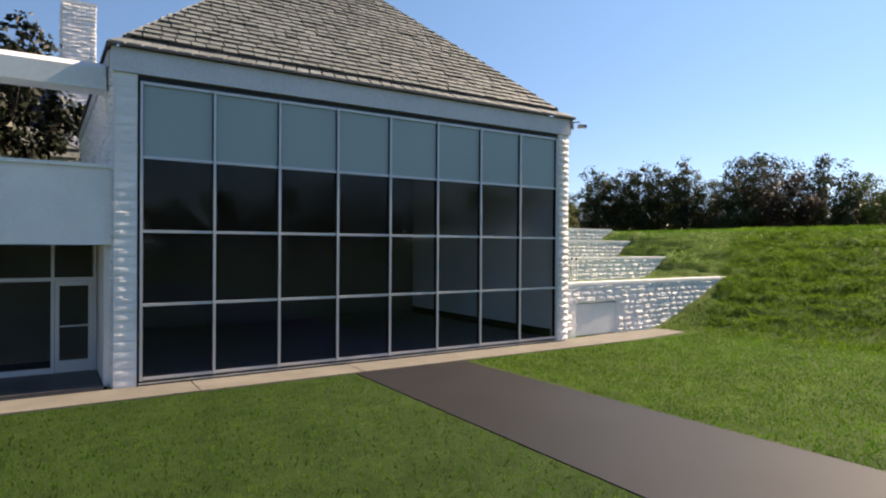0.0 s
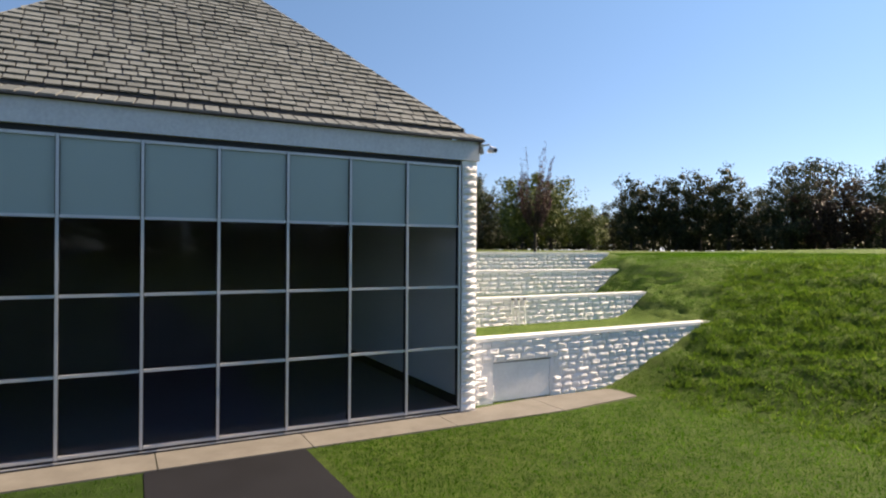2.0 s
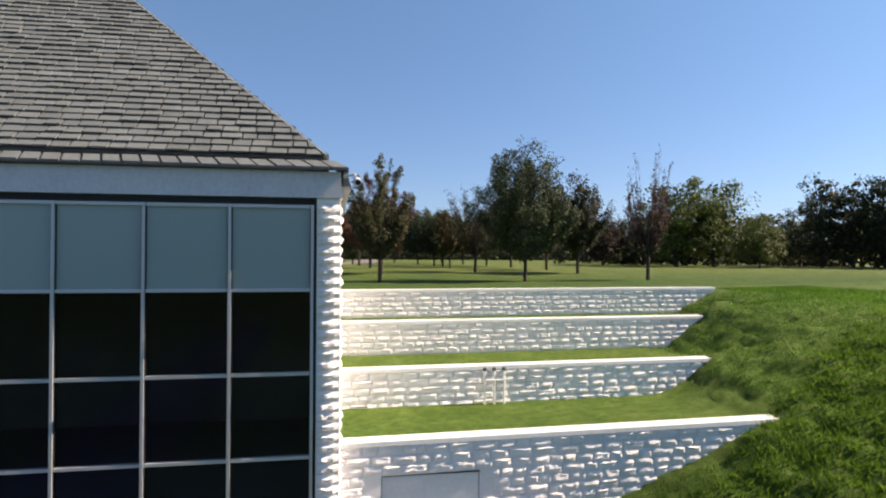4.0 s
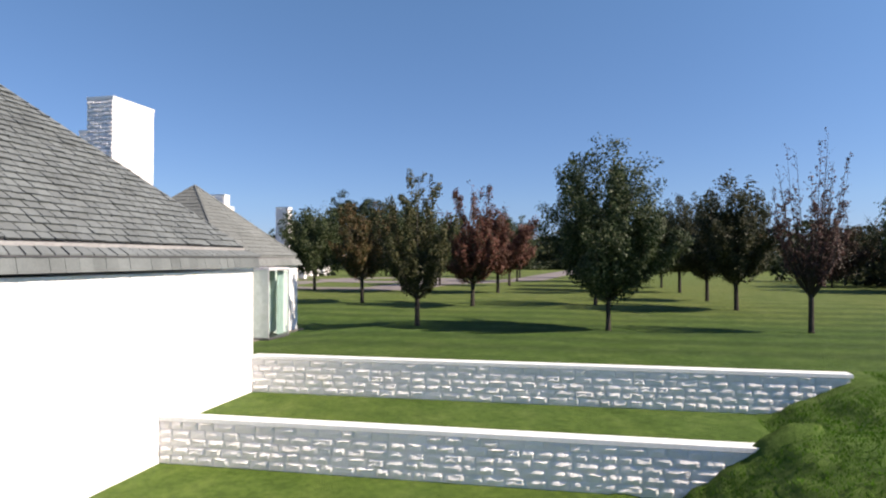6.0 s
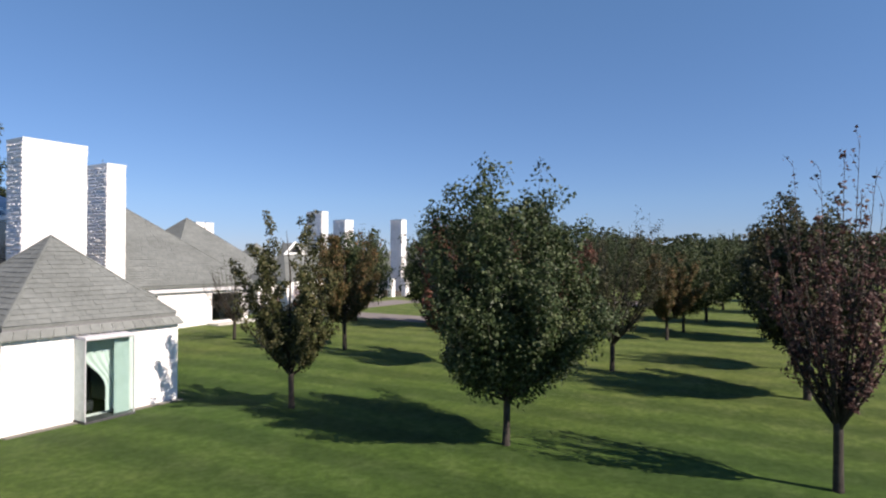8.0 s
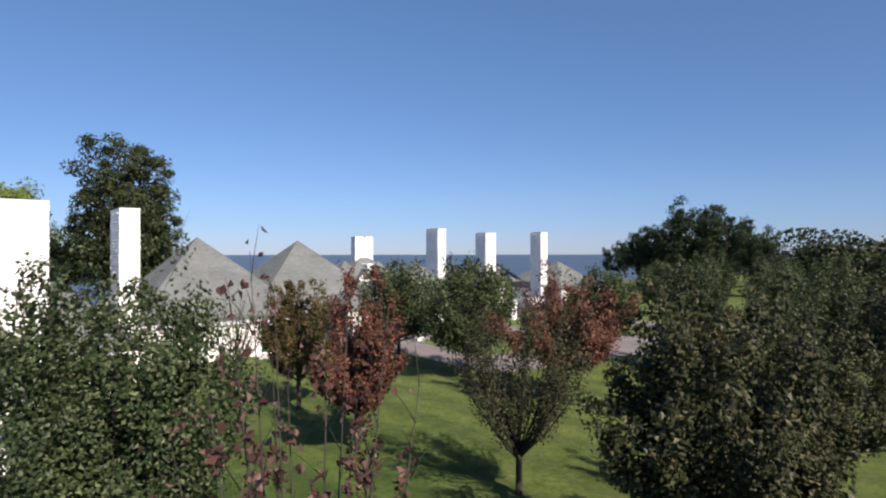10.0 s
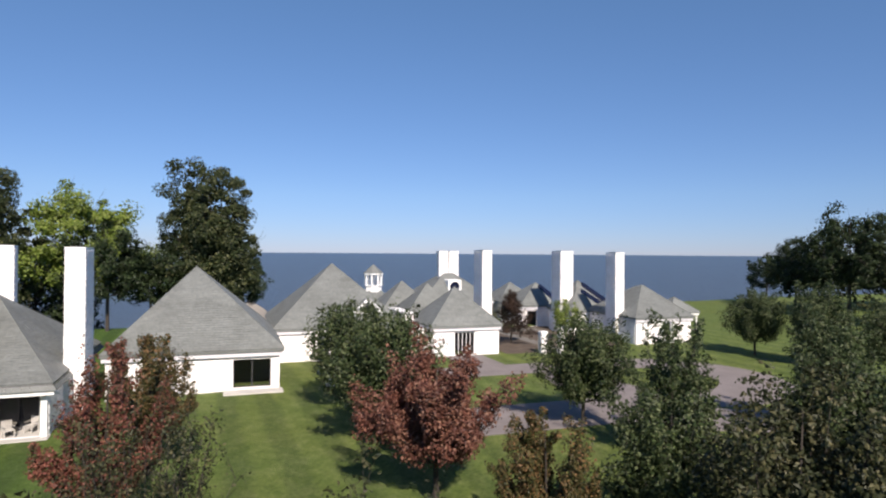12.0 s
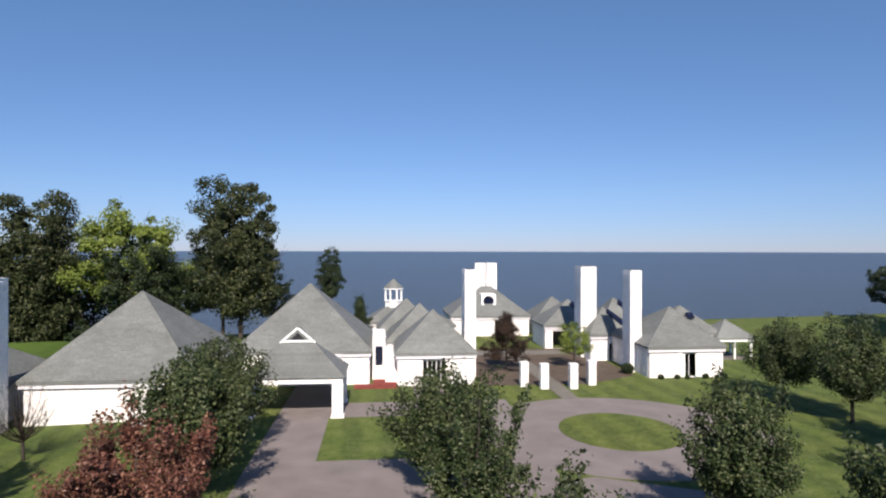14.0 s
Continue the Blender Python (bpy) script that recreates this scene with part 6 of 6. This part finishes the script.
# low sand spit with one lone poplar at its end
s, n = Shape(), 9
vs = []
for i in range(41):
    x = -66.0 - 82.0 * i / 40
    for j in range(n):
        v = (j - 4) / 4
        wide = (6.5 + 2.2 * noise.noise(Vector((x * 0.07, 3.0, 0)))) * min(1.0, (41 - i) / 6) ** 0.5
        vs.append((x, 40.0 - (x + 66.0) * 0.09 + v * wide, -6.6 + 7.9 * (1 - v * v) ** 0.7 * min(1.0, (40 - i) / 4) + 0.25 * noise.noise(Vector((x * 0.3, v * 2.0, 5.0)))))
s.add(vs, [(i * n + j, i * n + j + 1, (i + 1) * n + j + 1, (i + 1) * n + j) for i in range(40) for j in range(n - 1)])
solid("beach", s, SAND, "low pale sand spit running out into the lake", "beach", "structure", smooth=True)
K_POPLAR = kinds("poplar_tree", "lone slender green poplar on the sand spit", LEAF_DEEP, "", seed=19, height=17.4, width=6.6, bole=2.6, kind="pear", limbs=30, twigs=5, count=7500, leaf=0.46, lobe=1.0, trunk=0.28, steep=0.6, uneven=0.4)
plant(K_POPLAR, -140.5, 46.8, 0, 1.0, 0.95)
K_COURT = kinds("courtyard_tree", "layered spreading dark brown tree in the courtyard bed", LEAF_BROWN, "", seed=21, height=6.4, width=7.0, bole=0.8, kind="cone", limbs=46, twigs=7, count=12000, leaf=0.15, lobe=0.42, steep=0.12, trunk=0.13)
plant(K_COURT, *north_xy(-33.3, 69.3), 0)
K_YOUNG = kinds("young_tree", "small yellow-green tree in the courtyard bed", LEAF_LIME, "", seed=22, height=5.2, width=4.0, bole=1.5, kind="round", limbs=18, twigs=6, count=5000, leaf=0.16, lobe=0.48, trunk=0.09)
plant(K_YOUNG, *north_xy(-34.0, 77.2), 0)
K_YEW = kinds("conifer_tree", "dark dense tree rising behind the entrance wing", LEAF_YEW, "", seed=23, height=7.6, width=6.4, bole=0.6, kind="pear", limbs=30, twigs=8, count=7500, leaf=0.31, lobe=0.8, trunk=0.2)
plant(K_YEW, -14.2, 14.4, 0, 1.0)
plant(K_YEW, -17.6, 13.2, 120, 1.0)
plant(K_YEW, -20.5, 13.6, 220, 1.0)

K_SHRUB = dict(ob=None, used=0.0)
rng = np.random.RandomState(31)
d = rng.normal(size=(900, 3))
d /= np.linalg.norm(d, axis=1)[:, None]
pv, pf = leaves(d * rng.uniform(0.75, 1.0, (900, 1)) * np.array([0.5, 0.5, 0.42]) + np.array([0, 0, 0.42]), 0.13, rng, d)
sh = thing("shrub", "small clipped dark green shrub at the house wall", "shrub", "shrubs along the north house")
part("stem", Shape().tube([(0, 0, -0.1), (0, 0, 0.5)], [0.05, 0.03], 6), BARK, sh)
part("foliage", quick_mesh("foliage", pv, pf, LEAF_DEEP), LEAF_DEEP, sh)
K_SHRUB["ob"] = sh
for k, (x, y) in enumerate(((-27.3, 84.2), (-27.2, 85.9), (-27.2, 87.0), (-27.3, 89.0), (-27.2, 90.2), (-27.2, 90.9), (-30.4, 81.9))):
    plant(K_SHRUB, *north_xy(x, y), 40 * k, (0.66, 0.62, 0.55, 0.66, 0.52, 0.74, 1.4)[k], 4.25)

# wood beyond the meadow, and far woods
def place(yaw, dist, ex=0.0, ey=0.0):
    return ex - math.sin(radians(yaw)) * dist, ey + math.cos(radians(yaw)) * dist


wr = random.Random(9)
for yaw, dist, s, kind in ((-30, 88, 0.48, K_RUST), (-33, 92, 0.58, K_WOOD), (-36.0, 84, 0.84, K_BRIGHT), (-38.6, 86, 0.86, K_BRIGHT), (-42.0, 82, 0.48, K_BRIGHT), (-41.5, 104, 0.48, K_WOOD), (-44, 96, 0.51, K_WOOD),
                           (-45.6, 91, 0.84, K_COLUMN), (-47.4, 92, 0.80, K_COLUMN), (-49.3, 91, 0.86, K_COLUMN), (-51.2, 92, 0.86, K_COLUMN), (-53.4, 90, 0.88, K_COLUMN), (-48.5, 102, 0.55, K_WOOD), (-52.5, 100, 0.56, K_WOOD),
                           (-55.5, 92, 0.58, K_WOOD), (-58, 86, 0.74, K_WOOD), (-61, 84, 0.68, K_RUST), (-59.5, 92, 0.82, K_WOOD), (-64, 88, 0.74, K_WOOD), (-67, 92, 0.70, K_BRIGHT), (-70, 95, 0.58, K_WOOD), (-74, 90, 0.78, K_WOOD), (-78, 90, 0.78, K_WOOD)):
    x, y = place(yaw, dist, -8, -14)
    plant(kind, x, y, wr.uniform(0, 360), s)


def far_wood(label, spots, seed, mat, leaf=1.0, per=420, mid=0.55):
    rng = np.random.RandomState(seed)
    vs, fs, n = [], [], 0
    for x, y, h, w in spots:
        lobes = rng.normal(size=(9, 3)) * np.array([w * 0.24, w * 0.24, h * 0.2]) + np.array([0, 0, h * mid])
        pick = rng.randint(0, 9, per)
        off = rng.normal(size=(per, 3))
        off /= np.linalg.norm(off, axis=1)[:, None]
        p = lobes[pick] + off * rng.uniform(0.6, 1.1, (per, 1)) * np.array([w * 0.22, w * 0.22, h * 0.2])
        keep = p[:, 2] > h * 0.04
        p, off = p[keep], off[keep]
        p[:, 2] = np.minimum(p[:, 2], h * (1 - 0.25 * (np.hypot(p[:, 0], p[:, 1]) / w) ** 2))
        z = float(ground_z(x, y)) if abs(x) < 500 else 3.9
        v, f = leaves(p + np.array([x, y, z]), leaf, rng, off + np.array([0, 0, 0.4]))
        vs.append(v)
        fs.append(f + n)
        n += len(v)
    ob = new("far_wood", quick_mesh("far_wood", np.concatenate(vs), np.concatenate(fs), mat))
    return tagged(ob, label, "wood", kind="stuff")


spots = []
for k in range(95):
    yaw = -95 + 107 * k / 95
    x, y = place(yaw + wr.uniform(-1, 1), wr.uniform(150, 210))
    spots.append((x, y, wr.uniform(8, 13), wr.uniform(9, 14)))
far_wood("distant mixed wood beyond the meadow", spots, 3, LEAF_FAR, 1.1, 380)
spots = []
for k in range(60):
    x, y = place(-27 - 54 * k / 60 + wr.uniform(-1, 1), wr.uniform(94, 106), -8, -14)
    spots.append((x, y, wr.uniform(3.0, 6.0), wr.uniform(6, 10)))
for k in range(70):
    x, y = place(-32 + 46 * k / 70 + wr.uniform(-1, 1), wr.uniform(150, 165))
    spots.append((x, y, wr.uniform(2.5, 4.5), wr.uniform(8, 12)))
far_wood("dark undergrowth at the edge of the wood", spots, 8, LEAF_FAR, 0.6, 420, 0.30)
spots = []
for k in range(60):
    yaw = -22 + 34 * k / 60
    x, y = place(yaw + wr.uniform(-1, 1), wr.uniform(160, 260))
    spots.append((x, y, wr.uniform(8, 12), wr.uniform(9, 15)))
far_wood("distant mixed wood behind the rows of trees", spots, 4, LEAF_MIXED, 1.1, 380)
spots = []
for k in range(46):
    x, y = north_xy(wr.uniform(-66, 20), wr.uniform(146, 200))
    spots.append((x, y, wr.uniform(8, 15) if x < -22 else wr.uniform(5, 8), wr.uniform(9, 14)))
far_wood("dark wood beyond the north lawn", spots, 5, LEAF_FAR, 0.9, 520)
spots = [(wr.uniform(-110, -64), wr.uniform(-60, -14), wr.uniform(10, 20), wr.uniform(10, 15)) for k in range(16)]
far_wood("dark wood along the shore", spots, 6, LEAF_FAR, 0.9, 520)
spots = [(wr.uniform(-60, 140), wr.uniform(-150, -75), wr.uniform(10, 16), wr.uniform(10, 15)) for k in range(46)]
far_wood("wood behind the low yard", spots, 7, LEAF_FAR, 1.4, 230)


# ---- grass blades in the low yard and on the bank ----
rng = np.random.RandomState(77)
n = 430000
gx_, gy_ = rng.uniform(-17, 24, n), rng.uniform(-15, 14, n)
dist_w = rng.uniform(0, 1, n)
ok = ~((gx_ > -6.22) & (gx_ < -2.68) & (gy_ < -1.0)) & ~((gy_ > -1.14) & (gx_ < 7.3)) & ~((gy_ > 0.3) & (gx_ < 12.4)) & ~((gy_ > 4.0) & (gx_ < 13.2)) & ~((gy_ > 8.2) & (gx_ < 16.3)) & ~((gy_ > 12.4) & (gx_ < 19.3))
ok &= dist_w < np.where(gx_ < -5.9, 0.30, 1.0)
gx_, gy_ = gx_[ok], gy_[ok]
clump = rng.normal(size=(len(gx_), 2)) * 0.02
gz_ = lawn_z(gx_, gy_) - 0.01
hgt = rng.uniform(0.035, 0.085, len(gx_))
ang = rng.uniform(0, math.tau, len(gx_))
wd = rng.uniform(0.008, 0.017, len(gx_))
ln = rng.normal(size=(len(gx_), 2)) * 0.03
base = np.stack([gx_, gy_, gz_], 1)
side = np.stack([np.cos(ang) * wd, np.sin(ang) * wd, 0 * ang], 1)
tip = base + np.stack([ln[:, 0], ln[:, 1], hgt], 1)
gv_ = np.stack([base - side, base + side, tip], 1).reshape(-1, 3)
gf_ = np.arange(len(gv_)).reshape(-1, 3)
BLADE = leaf_material("grass_blades", (0.02168, 0.07744, 0.00528), (0.04492, 0.1285, 0.01056), (0.08985, 0.1892, 0.02904), 0.72, 0.1, 1.0)
tagged(new("grass_blades", quick_mesh("grass_blades", gv_, gf_, BLADE)), "short grass blades of the lawn", "grass", kind="stuff")

# coarse tufts on the bank
rng = np.random.RandomState(78)
n, per = 4200, 12
tx, ty = rng.normal(14.0, 4.0, n), rng.normal(-1.0, 4.6, n)
ok = (tx > 7.5) & (ty < 0.4 + 0.5 * (tx - 11)) & (ty < 9) & (tx < 24)
tx, ty = np.repeat(tx[ok], per), np.repeat(ty[ok], per)
m_ = len(tx)
ang = rng.uniform(0, math.tau, m_)
rr = rng.uniform(0, 0.16, m_)
tx, ty = tx + np.cos(ang) * rr, ty + np.sin(ang) * rr
base = np.stack([tx, ty, lawn_z(tx, ty) - 0.02], 1)
wd = rng.uniform(0.012, 0.024, m_)
hgt = rng.uniform(0.07, 0.19, m_)
ang2 = rng.uniform(0, math.tau, m_)
side = np.stack([np.cos(ang2) * wd, np.sin(ang2) * wd, 0 * wd], 1)
tip = base + np.stack([np.cos(ang) * 0.09 + rng.normal(0, 0.03, m_), np.sin(ang) * 0.09 + rng.normal(0, 0.03, m_), hgt], 1)
tv_ = np.stack([base - side, base + side, tip], 1).reshape(-1, 3)
TUFT = leaf_material("coarse_grass", (0.04914, 0.1174, 0.01229), (0.09282, 0.1829, 0.02184), (0.172, 0.2648, 0.04777), 0.5, 0.1, 0.95)
tagged(new("grass_tufts", quick_mesh("grass_tufts", tv_, np.arange(len(tv_)).reshape(-1, 3), TUFT)), "coarse grass tufts on the bank", "grass", kind="stuff")
